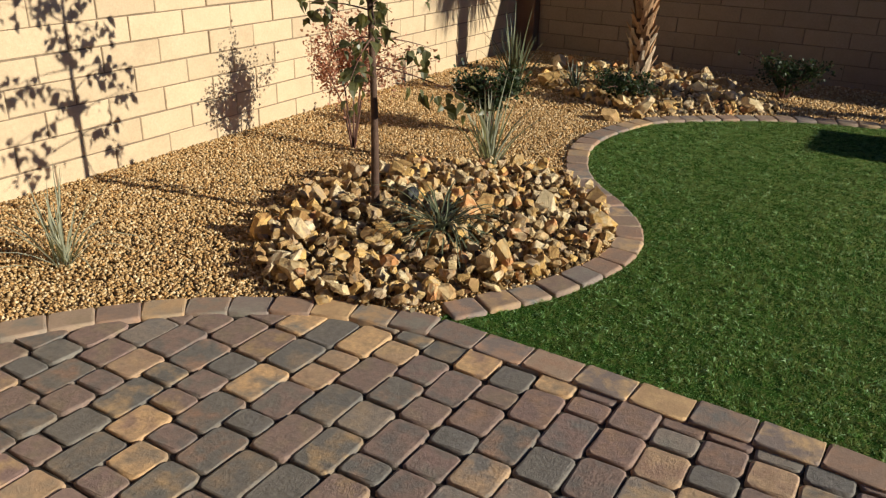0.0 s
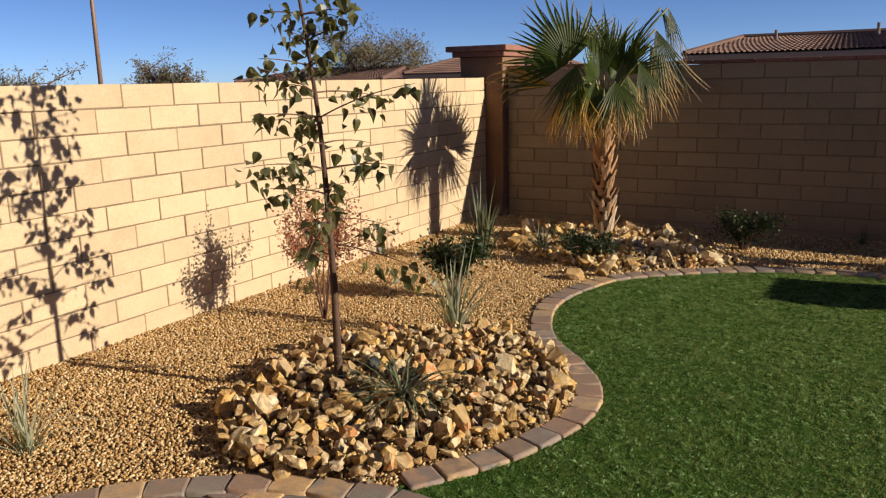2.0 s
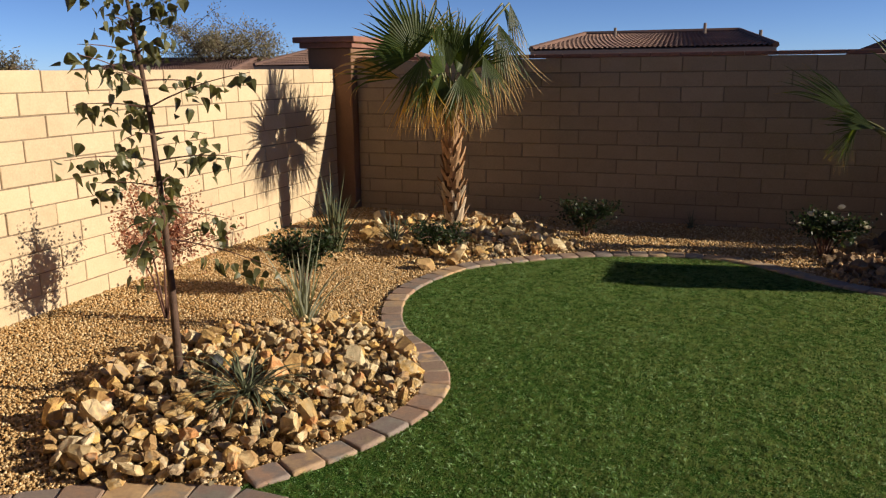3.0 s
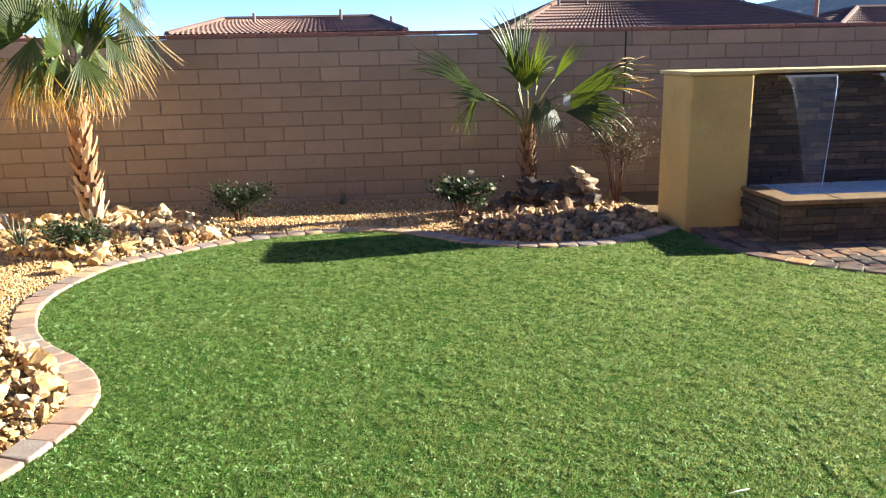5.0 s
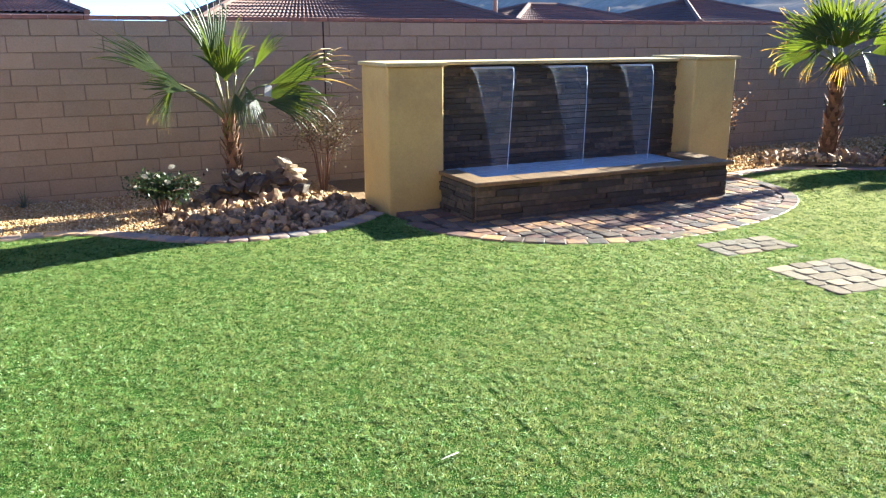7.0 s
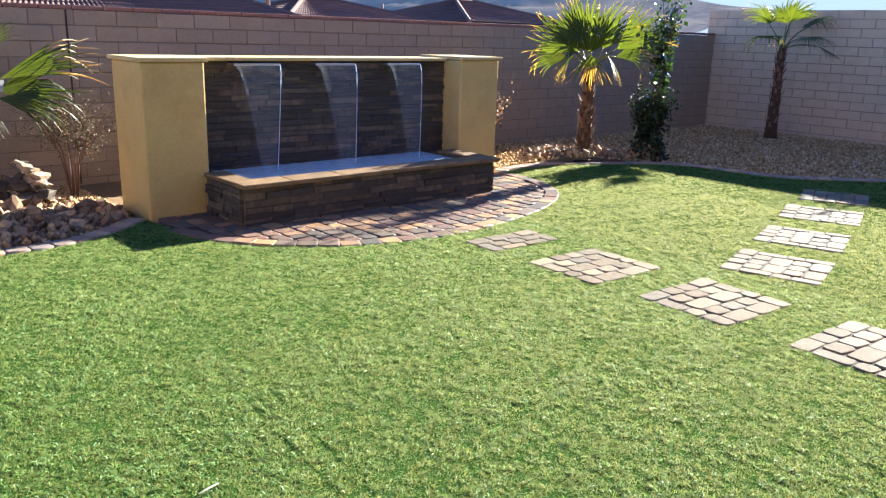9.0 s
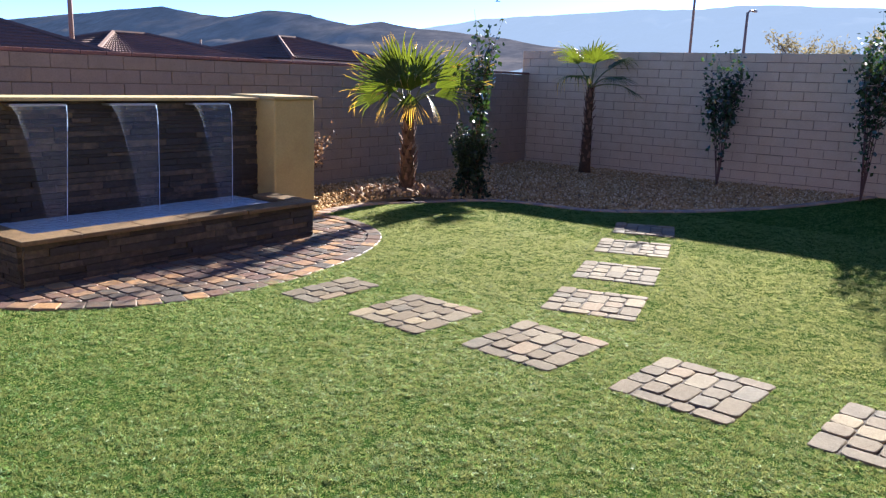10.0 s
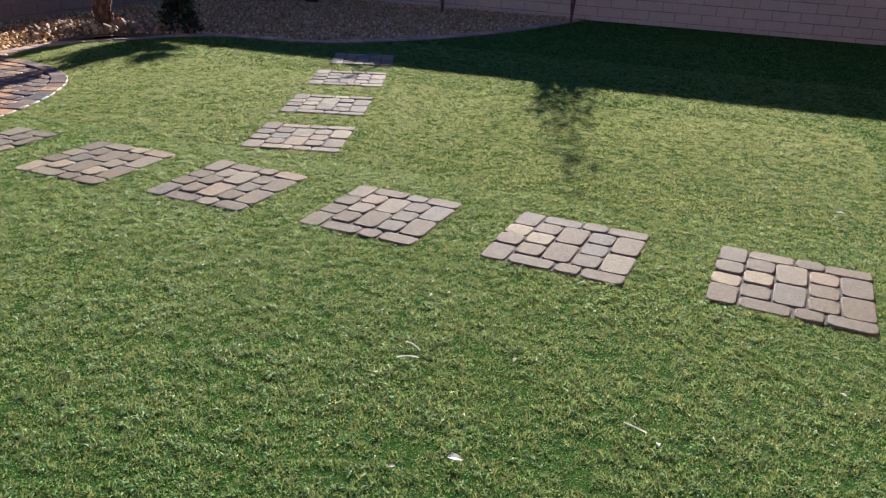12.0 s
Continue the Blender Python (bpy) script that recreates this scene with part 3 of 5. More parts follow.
LEFT_BED = [(0.0, -4.0), (0.3, -4.0)] + [tuple(p) for p in offset_line(ARC, 0.06)] + [tuple(p) for p in CURB] + [(6.9, 3.5), (7.3, 3.6), (11.2, 3.6), (11.2, BACK_Y), (0.0, BACK_Y)]
sheet("gravel_ground", LEFT_BED, -0.012, M_GRAVELBED, 0.14, lift=lambda x, y: float(rise(x, y)), label="golden gravel bed raked flat along block walls")
RIGHT_BED = [tuple(p) for p in CURB_RIGHT] + [(RIGHT_X, -1.2), (RIGHT_X, BACK_Y), (11.2, BACK_Y)]
sheet("gravel_ground_east", RIGHT_BED, -0.012, M_GRAVELBED, 0.2, lift=lambda x, y: float(rise(x, y)), label="shaded gravel bed in the corner of block walls")

LAWN = [tuple(p) for p in CURB] + [(6.92, 3.2)] + [tuple(p) for p in APRON] + [tuple(p) for p in CURB_RIGHT] + [(RIGHT_X, -9.0)] + [tuple(p) for p in LAWN_EDGE[::-1]]
lawn = sheet("lawn", LAWN, 0.0, M_TURF, label="bright green artificial turf lawn edged with pavers")
sheet("patio_bed", [(0.0, -9.0)] + [tuple(p) for p in LAWN_EDGE[::-1]] + [tuple(p) for p in ARC[::-1]] + [(0.7, -3.4), (0.0, -3.6)], -0.014, M_SAND, label="dark sand bed in the patio joints")
sheet("apron_bed", [tuple(p) for p in APRON], 0.002, M_SAND, label="dark sand bed under the fountain apron")

# ---- block walls ----
BL, BH = 0.4064, 0.1486


def block_mesh(length, material, depth=0.15, high=BH):
    """A block seen along x with its face at y = 0 looking to -y, from z = 0 down; chamfered rim."""
    key = ("block", round(length, 3), material.name)
    if key not in _cache:
        x, z, c, g = length / 2 - 0.004, high - 0.008, 0.004, 0.004
        verts = []
        for y, i in ((depth, 0.0), (c, 0.0), (0.0, c)):
            verts += [(-x + i, y, -z + i), (x - i, y, -z + i), (x - i, y, -i), (-x + i, y, -i)]
        faces = [(0, 1, 2, 3)]
        for a in (0, 4):
            faces += [(a + k, a + 4 + k, a + 4 + (k + 1) % 4, a + (k + 1) % 4) for k in range(4)]
        faces.append((8, 9, 10, 11)[::-1])
        _cache[key] = raw("block", verts, [f[::-1] for f in faces], material)
    return _cache[key]


def block_wall(name, label, start, end, top, m, phase, courses=12, keep=None, material=M_BLOCK):
    """A running-bond wall along its own x from start to end, face at y = 0, set up by m. Joints of odd courses lie at phase + n * BL."""
    bm = bmesh.new()
    box(bm, start + 0.003, end - 0.003, 0.007, 0.143, top - courses * BH, top - 0.006)
    wall = part(name, bm, M_MORTAR, None, label)
    wall.matrix_basis = m
    tagged(wall, kind="structure")
    rest = []
    for k in range(courses):
        z = top - k * BH
        off = phase + (0.0 if k % 2 == 0 else BL / 2)
        n0 = math.floor((start - off) / BL)
        x = off + n0 * BL
        while x < end - 0.01:
            a, b = max(x, start), min(x + BL, end)
            if b - a > 0.03:
                rng = random.Random("%s %d %.2f" % (name, k, x))
                t = Matrix.Translation(((a + b) / 2, rng.uniform(-0.004, 0.003), z - 0.004 + rng.uniform(-0.0025, 0.002)))
                if keep is None or keep(a):
                    piece("block", block_mesh(b - a, material), wall, t)
                else:
                    rest.append((b - a, t))
            x += BL
    if rest:
        verts, faces = [], []
        for length, t in rest:
            me = block_mesh(length, material)
            o = len(verts)
            verts += [t @ v.co for v in me.vertices]
            faces += [tuple(o + i for i in p.vertices) for p in me.polygons]
        me = raw("blocks", verts, faces, material)
        tagged(link("blocks", me, None, wall), kind="stuff")
    return wall


# the west wall runs along y with its face at x = 0
block_wall("wall_west", "tan concrete block wall in running bond, sunlit", -8.0, 4.97, 1.6096, Matrix(((0, -1, 0, 0), (1, 0, 0, 0), (0, 0, 1, 0), (0, 0, 0, 1))), 0.0, keep=lambda a: a > -2.6)
wall_north = block_wall("wall_north", "concrete block wall with shade darkened into its colour, thin red cap", 0.225, 18.595, 1.6923, Matrix.Translation((0, BACK_Y, 0)), 2.7902 + BL / 2, keep=lambda a: a < 8.4, material=M_BLOCK_SHADE)
for k in range(62):
    x = 0.235 + k * 0.296
    key = ("cap", 0)
    if key not in _cache:
        b2 = bmesh.new()
        box(b2, -0.145, 0.145, -0.012, 0.162, 0.002, 0.04, 0.006)
        me = bpy.data.meshes.new("cap")
        b2.to_mesh(me)
        b2.free()
        me.materials.append(M_CAP)
        _cache[key] = me
    piece("cap_brick", _cache[key], wall_north, Matrix.Translation((x + 0.148, 0, 1.6923)))
# control joint in the north wall
bm = bmesh.new()
box(bm, 6.983, 6.997, -0.006, 0.01, 0.0, 1.69)
part("control_joint", bm, M_BLACK, wall_north, "dark sealed control joint")
block_wall("wall_east", "tall tan concrete block wall in deep shade", -5.26, 8.0, 2.15, Matrix(((0, 1, 0, RIGHT_X), (-1, 0, 0, 0), (0, 0, 1, 0), (0, 0, 0, 1))), 0.0, courses=16, keep=lambda a: False)
# plain unseen walls close the south side, added tall to cut sky light on wall_north
for name, x0, x1, y0, y1, top in (("wall_south", -0.15, 6.2, -4.9, -4.7, 5.6), ("wall_south_side", 6.0, 6.2, -8.0, -4.902, 5.6), ("wall_south_far", 6.2, RIGHT_X + 0.15, -8.2, -8.002, 4.6)):
    bm = bmesh.new()
    box(bm, x0, x1, y0, y1, -0.1, top)
    tagged(part(name, bm, M_STUCCO, None, "unseen plain brown stucco wall added to block sky light"), kind="structure")

# corner pillar
pillar = thing("corner_pillar", (0.0, 4.97, 0.0), "brown stucco corner pillar with a stepped red cap", "pillar")
bm = bmesh.new()
box(bm, -0.33, 0.22, 0.0, 0.62, -0.1, 1.84, 0.012)
part("shaft", bm, M_STUCCO, pillar)
bm = bmesh.new()
box(bm, -0.41, 0.26, -0.05, 0.68, 1.84, 1.90, 0.008)
part("cap_lower", bm, M_CAP, pillar)
bm = bmesh.new()
box(bm, -0.47, 0.31, -0.1, 0.73, 1.90, 1.965, 0.012)
part("cap_upper", bm, M_CAP, pillar, "red brick cap")


# ---- edging and pavers ----
def edging(name, line, width, label, top=0.02, gap=0.004, material=M_PAVER, step=0.0):
    curb = tagged(new(name), label, kind="structure")
    rng = random.Random(name)
    if step:
        line = smooth_line(line, step)
    for a, b in zip(line, line[1:]):
        d = Vector((b[0] - a[0], b[1] - a[1], 0))
        mid = (Vector((*a, 0)) + Vector((*b, 0))) / 2
        t = Matrix.Translation((mid.x, mid.y, top + rng.uniform(-0.004, 0.004))) @ Matrix.Rotation(math.atan2(d.y, d.x) + rng.uniform(-0.02, 0.02), 4, "Z") @ Matrix.Rotation(rng.uniform(-0.015, 0.015), 4, "X")
        piece("paver", paver_mesh(round(d.length - gap, 2), width, 0.09, 0.012, 0.008, material), curb, t)
    return curb


edging("curb", CURB, 0.135, "winding brown paver edging between gravel and lawn", material=M_CURB, step=0.155)
edging("curb_east", CURB_RIGHT, 0.135, "winding paver edging between lawn and shaded bed", material=M_CURB, step=0.155)
BORDER = smooth_line([tuple(ARC[-1]), (2.98, -1.025), (3.5, -1.035), (4.1, -1.05), (4.55, -1.11), (5.0, -1.3), (5.4, -1.62), (5.68, -2.05), (5.8, -2.6), (5.8, -3.4), (5.8, -8.0)], 0.2)
edging("patio_border", np.vstack([ARC[:-1], BORDER]), 0.145, "curved soldier row of tumbled pavers along the patio", top=0.012, material=M_CURB, gap=0.0)

PATIO_POLY = [(0.02, -8.0)] + [tuple(p) for p in offset_line(LAWN_EDGE, -0.07)[::-1][:-1]] + [(2.7, -1.06)] + [tuple(p) for p in offset_line(ARC, -0.02)[::-1]] + [(0.8, -3.2), (0.02, -3.2)]


def lay(parent, poly, x0, x1, y0, y1, material, seed, near=None, top=0.0, wide=(0.14, 0.14, 0.18), long=(0.11, 0.17, 0.14, 0.2), spread_material=M_PAVER_FAR):
    """Rows of tumbled pavers of mixed lengths; those that the polygon cuts are trimmed to fit."""
    rng = random.Random(seed)
    poly = np.asarray(poly)
    far = []
    x, i = x0, 0
    while x < x1:
        w = wide[i % len(wide)]
        i += 1
        y = y0 + rng.uniform(-0.2, 0)
        while y < y1:
            l = rng.choice(long)
            a, b = y, y + l
            y = b
            xs = np.array([x + w * 0.35, x + w * 0.65, x + w / 2])
            ins = [inside(poly, xs, np.full(3, v)).all() for v in (a + 0.01, (a + b) / 2, b - 0.01)]
            if not any(ins):
                continue
            while a < b - 0.05 and not inside(poly, xs, np.full(3, b - 0.01)).all():
                b -= 0.01
            while a < b - 0.05 and not inside(poly, xs, np.full(3, a + 0.01)).all():
                a += 0.01
            if b - a < 0.055:
                continue
            t = Matrix.Translation((x + w / 2, (a + b) / 2, top + rng.uniform(-0.003, 0.003))) @ Matrix.Rotation(rng.uniform(-0.02, 0.02), 4, "Z") @ Matrix.Rotation(rng.uniform(-0.015, 0.015), 4, "Y")
            if near is None or near(x, a):
                piece("paver", paver_mesh(w - 0.006, b - a - 0.006, 0.06, 0.02, 0.0065, material), parent, t)
            else:
                far.append((w - 0.006, b - a - 0.006, t))
        x += w
    if far:
        verts, faces = [], []
        for w, l, t in far:
            me = paver_mesh(w, l, 0.06, 0.02, 0.0065, material)
            o = len(verts)
            verts += [t @ v.co for v in me.vertices]
            faces += [tuple(o + i for i in p.vertices) for p in me.polygons]
        tagged(link("pavers", raw("pavers", verts, faces, spread_material), None, parent), kind="stuff")


patio = tagged(new("patio"), "patio of tumbled brown and tan pavers in rows", kind="structure")
lay(patio, PATIO_POLY, 0.04, 5.75, -4.7, -1.0, M_PAVER, 7, near=lambda x, y: 1.0 < x < 4.5 and y > -2.5, wide=(0.142, 0.15, 0.146), long=(0.11, 0.17, 0.21, 0.14, 0.2))
apron = tagged(new("fountain_apron"), "half-round apron of damp brown pavers", kind="structure")
lay(apron, np.vstack([offset_line(APRON, 0.075), [(11.06, 3.3)], [(7.05, 3.3)]]), 7.0, 11.2, 1.3, 3.3, M_APRON, 9, top=0.012, wide=(0.16, 0.13), long=(0.105, 0.14, 0.14, 0.18), spread_material=M_APRON_FAR, near=lambda x, y: y < 2.62)
edging("apron_border", APRON, 0.14, "curved paver border of the fountain apron", top=0.015, material=M_APRON)

# stepping pads in the lawn: each a small square of pavers
def pad_plan():
    """Rectangles u0, u1, v0, v1 of one pad of side 1: a column of four, two edge rows of three, and four columns between them."""
    out, v = [], 0.0
    for d in (0.29, 0.21, 0.21, 0.29):
        out.append((0.0, 0.195, v, v + d))
        v += d
    for v0, v1, widths in ((0.0, 0.165, (0.31, 0.19, 0.305)), (0.835, 1.0, (0.325, 0.185, 0.295))):
        u = 0.195
        for w in widths:
            out.append((u, u + w, v0, v1))
            u += w
    u = 0.195
    for w, n in ((0.19, 3), (0.215, 2), (0.19, 3), (0.21, 2)):
        out += [(u, u + w, 0.165 + k * 0.67 / n, 0.165 + (k + 1) * 0.67 / n) for k in range(n)]
        u += w
    return out


def stepping_pad(at, rz, size=(0.70, 0.68), seed=0):
    """size: the full depth, and the width, past which the pattern is cut off."""
    pad = thing("stepping_pad", (at[0], at[1], 0.0), "square stepping pad of worn pinkish pavers set in turf", "stepping pad", "stepping pads across the lawn", rz)
    bm = bmesh.new()
    box(bm, -size[0] / 2 + 0.01, size[0] / 2 - 0.01, -size[1] / 2 + 0.01, size[1] / 2 - 0.01, -0.06, 0.003)
    part("sand_bed", bm, M_SAND, pad)
    rng = random.Random(seed)
    whole = size[1] if size[1] > 0.5 else 0.70
    for u0, u1, v0, v1 in pad_plan():
        u0, u1 = u0 * whole, min(u1 * whole, size[1])
        if u1 - u0 < 0.04:
            continue
        d, l = (v1 - v0) * size[0], u1 - u0
        t = Matrix.Translation((size[0] / 2 - (v0 + v1) / 2 * size[0], size[1] / 2 - (u0 + u1) / 2, 0.011 + rng.uniform(-0.003, 0.003))) @ Matrix.Rotation(rng.uniform(-0.025, 0.025), 4, "Z") @ Matrix.Rotation(rng.uniform(-0.012, 0.012), 4, "Y")
        piece("paver", paver_mesh(d - 0.008, l - 0.008, 0.06, 0.026, 0.0065, M_PAD), pad, t)
    return pad


PADS = [(8.965, 0.94, -2, 0.36), (8.94, 0.11, -3, 0.64), (8.93, -0.845, -3.5, 0.645), (8.89, -1.84, -4, 0.66), (8.875, -2.855, -4.5, 0.705), (8.84, -3.91, -5, 0.705), (8.8, -4.98, -5, 0.705)]
for i, (x, y, rz, deep) in enumerate(PADS):
    stepping_pad((x, y), rz, (0.705, deep), i)
PADS2 = [(10.04, -0.70, 15, 0.68), (11.04, -0.41, 17, 0.68), (12.12, -0.08, 19, 0.7), (13.15, 0.24, 21, 0.66)]
for i, (x, y, rz, deep) in enumerate(PADS2):
    stepping_pad((x, y), rz, (0.68, deep), 20 + i)


# ---- water wall ----
fountain = thing("water_wall", (9.0, 3.15, 0.0), "ochre stucco water wall with three spillways and a stone basin", "fountain")


def f_box(name, x0, x1, y0, y1, z0, z1, material, bevel=0.01, parent=fountain, label=""):
    bm = bmesh.new()
    box(bm, x0 - 9.0, x1 - 9.0, y0 - 3.15, y1 - 3.15, z0, z1, bevel)
    return part(name, bm, material, parent, label)


f_box("column", 6.94, 7.48, 3.15, 3.80, -0.05, 1.285, M_YELLOW, 0.018, label="plain ochre stucco column")
f_box("column", 10.37, 10.93, 3.15, 3.80, -0.05, 1.305, M_YELLOW, 0.018, label="plain ochre stucco column")
f_box("coping", 6.915, 7.50, 3.12, 3.83, 1.285, 1.318, M_YCAP, 0.008, label="pale coping slab")
f_box("coping", 10.35, 10.955, 3.12, 3.83, 1.305, 1.338, M_YCAP, 0.008, label="pale coping slab")
f_box("coping", 7.502, 10.348, 3.36, 3.83, 1.285, 1.316, M_YCAP, 0.008, label="pale coping slab")
panel = f_box("back_panel", 7.48, 10.37, 3.46, 3.78, -0.05, 1.28, M_MORTAR, 0.0, label="dark wet ledgestone facing")


def ledgestones(parent, x0, x1, z0, z1, y, seed, ox=9.0, oy=3.15, facing=0):
    """Courses of thin split stones of mixed length and depth."""
    rng = random.Random(seed)
    z = z0
    while z < z1 - 0.01:
        h = min(rng.choice((0.03, 0.04, 0.05, 0.06)), z1 - z)
        x = x0
        while x < x1 - 0.01:
            l = min(rng.uniform(0.14, 0.42), x1 - x)
            if x1 - x - l < 0.06:
                l = x1 - x
            d = rng.uniform(0.0, 0.022)
            key = ("ledge", round(l / 0.04), round(h, 2))
            if key not in _cache:
                b2 = bmesh.new()
                r2 = random.Random(str(key))
                L, H = max(0.05, key[1] * 0.04), max(0.02, key[2])
                box(b2, -0.5, 0.5, 0.0, 0.05, -0.5, 0.5)
                for v in b2.verts:
                    if v.co.y < 0.01:
                        v.co.y += r2.uniform(0.0, 0.012)
                    v.co.x *= L
                    v.co.z *= H
                me = bpy.data.meshes.new("ledgestone")
                b2.to_mesh(me)
                b2.free()
                me.materials.append(M_STONE)
                _cache[key] = me
            L, H = max(0.05, key[1] * 0.04), max(0.02, key[2])
            if facing == 0:
                t = Matrix.Translation((x + l / 2 - ox, y - d - oy, z + h / 2))
            else:
                t = Matrix.Translation((y + facing * d - ox, x + l / 2 - oy, z + h / 2)) @ Matrix.Rotation(facing * math.pi / 2, 4, "Z")
            piece("ledgestone", _cache[key], parent, t @ Matrix.Diagonal(((l - 0.004) / L, 1, (h - 0.004) / H, 1)))
            x += l
        z += h


ledgestones(panel, 7.482, 10.368, 0.30, 1.278, 3.435, 5)
basin = f_box("basin", 7.46, 10.24, 2.50, 3.14, -0.05, 0.20, M_MORTAR, 0.0, label="stone-faced basin")
f_box("basin_wall", 7.46, 10.24, 2.50, 2.62, 0.20, 0.325, M_MORTAR, 0.0, basin)
f_box("basin_wall", 7.46, 7.6, 2.625, 3.14, 0.20, 0.325, M_MORTAR, 0.0, basin)
f_box("basin_wall", 10.10, 10.24, 2.625, 3.14, 0.20, 0.325, M_MORTAR, 0.0, basin)
f_box("basin_floor", 7.49, 10.365, 3.155, 3.45, -0.05, 0.25, M_STONE, 0.0, basin)
ledgestones(basin, 7.46, 10.24, 0.0, 0.32, 2.475, 6)
ledgestones(basin, 2.50, 3.13, 0.0, 0.32, 7.435, 8, facing=-1)
ledgestones(basin, 2.50, 3.13, 0.0, 0.32, 10.265, 10, facing=1)
rng = random.Random(4)
x = 7.42
while x < 10.28:
    l = min(rng.uniform(0.4, 0.65), 10.29 - x)
    f_box("ledge_slab", x, x + l - 0.004, 2.43 + rng.uniform(-0.01, 0.01), 2.66, 0.325, 0.362, M_LEDGE, 0.008, basin, "tan flagstone ledge")
    x += l
f_box("ledge_slab", 7.42, 7.62, 2.665, 3.145, 0.325, 0.360, M_LEDGE, 0.008, basin, "tan flagstone ledge")
f_box("ledge_slab", 10.06, 10.29, 2.665, 3.145, 0.325, 0.366, M_LEDGE, 0.008, basin, "tan flagstone ledge")
bm = bmesh.new()
bmesh.ops.create_grid(bm, x_segments=50, y_segments=14, size=0.5)
for v in bm.verts:
    v.co = (7.62 - 9.0 + (v.co.x + 0.5) * 2.44, 2.665 - 3.15 + (v.co.y + 0.5) * 0.76, 0.318 + 0.006 * noise.noise((v.co.x * 40, v.co.y * 14, 0)))
part("water_surface", bm, M_WATER, basin, "rippled pale water", smooth=True)
for x0, x1, b0, b1 in ((7.84, 8.28, 7.99, 8.14), (8.68, 9.11, 8.83, 9.0), (9.52, 9.93, 9.66, 9.81)):
    lip = f_box("spillway", x0 - 0.01, x1 + 0.01, 3.32, 3.45, 1.245, 1.262, M_STEEL, 0.003, label="steel spillway lip")
    bm = bmesh.new()
    rows = []
    for i in range(22):
        s = i / 21
        z = 1.25 - s * 0.93
        k = s ** 0.75
        y = 3.315 - 0.16 * math.sqrt(s)
        row = []
        for j in range(17):
            u = j / 16
            xx = (x0 + (b0 - x0) * k) * (1 - u) + (x1 + (b1 - x1) * k) * u
            ripple = 0.004 * math.sin(u * 31 + x0 * 9) * s + 0.005 * noise.noise((u * 9, s * 5, x0))
            rim = 0.008 if j in (0, 16) else 0.0
            row.append(bm.verts.new((xx - 9.0, y - 3.15 + ripple - rim, z)))
        rows.append(row)
    for a, b in zip(rows, rows[1:]):
        for j in range(16):
            bm.faces.new((a[j], a[j + 1], b[j + 1], b[j]))
    sheet_ob = part("water_sheet", bm, M_SHEET, fountain, "thin clear falling sheet of water", smooth=True)
    for e0, e1, m_cord in ((x0, b0, M_SHEET), (x1, b1, M_CORD)):
        bm = bmesh.new()
        pts = [(e0 + (e1 - e0) * (s ** 0.75) - 9.0, 3.305 - 0.16 * math.sqrt(s) - 3.15, 1.25 - s * 0.93) for s in np.linspace(0, 1, 14)]
        tube(bm, pts, [0.0018 + 0.003 * random.Random(i).random() for i in range(14)], 6)
        part("water_cord", bm, m_cord, sheet_ob, "bright rim of the falling water", smooth=True)


# ---- plants ----
def strip(bm, path, widths, fold, up, layer=None, tips=None):
    """A folded leaf strip along path: two quads wide."""
    rows = []
    for i, p in enumerate(path):
        p = Vector(p)
        d = (Vector(path[min(i + 1, len(path) - 1)]) - Vector(path[max(0, i - 1)])).normalized()
        side = d.cross(Vector(up))
        side = side.normalized() if side.length > 1e-4 else Vector((1, 0, 0))
        nrm = side.cross(d)
        w = widths[i]
        rows.append([bm.verts.new(p + side * w + nrm * w * fold), bm.verts.new(p), bm.verts.new(p - side * w + nrm * w * fold)])
        if layer is not None:
            for v in rows[-1]:
                v[layer] = tips[i]
    for a, b in zip(rows, rows[1:]):
        for k in (0, 1):
            bm.faces.new((a[k], a[k + 1], b[k + 1], b[k]))


def frond_mesh(radius, seed, spread=150, droop=0.5, brown=0.3, cut=0.6, segments=0):
    """A fan leaf that starts at the origin and points along +x, its face up; tips split, drooping and dry."""
    rng = random.Random(seed)
    segments = segments or max(14, int(spread / 4.6))
    bm = bmesh.new()
    layer = bm.verts.layers.float.new("tip")
    for i in range(segments):
        a = radians(-spread / 2 + spread * i / (segments - 1))
        R = radius * (0.86 + 0.14 * math.cos(a)) * rng.uniform(0.78, 1.06)
        d = Vector((math.cos(a), math.sin(a), 0.0))
        path, widths, tips = [], [], []
        w0 = R * cut * math.tan(radians(spread / segments / 2)) * 1.08
        dry = brown * rng.uniform(0.4, 1.6)
        bend = droop * rng.uniform(0.3, 1.9)
        twist = rng.uniform(-0.2, 0.2)
        for s in (0.02, 0.2, 0.4, cut, 0.68, 0.8, 0.91, 1.0):
            sag = -0.12 * R * s * s * abs(math.sin(a)) + 0.08 * R * math.sin(s * 2)
            over = max(0.0, s - cut) / (1 - cut)
            p = d * R * (s - 0.28 * bend * over * over) + Vector((-d.y, d.x, 0)) * twist * R * over * over * 0.6
            p.z = sag - bend * R * (1 - cut) * over ** 1.6
            path.append(p)
            widths.append(w0 * (s / cut if s <= cut else max(0.04, (1 - over) ** 0.8)))
            tips.append(min(1.0, max(0.0, (over - (1 - dry)) * 4)))
        strip(bm, path, widths, 0.35 if i % 2 else 0.3, (0, 0, 1), layer, tips)
    me = bpy.data.meshes.new("frond")
    bm.to_mesh(me)
    bm.free()
    me.materials.append(M_PALM)
    return me


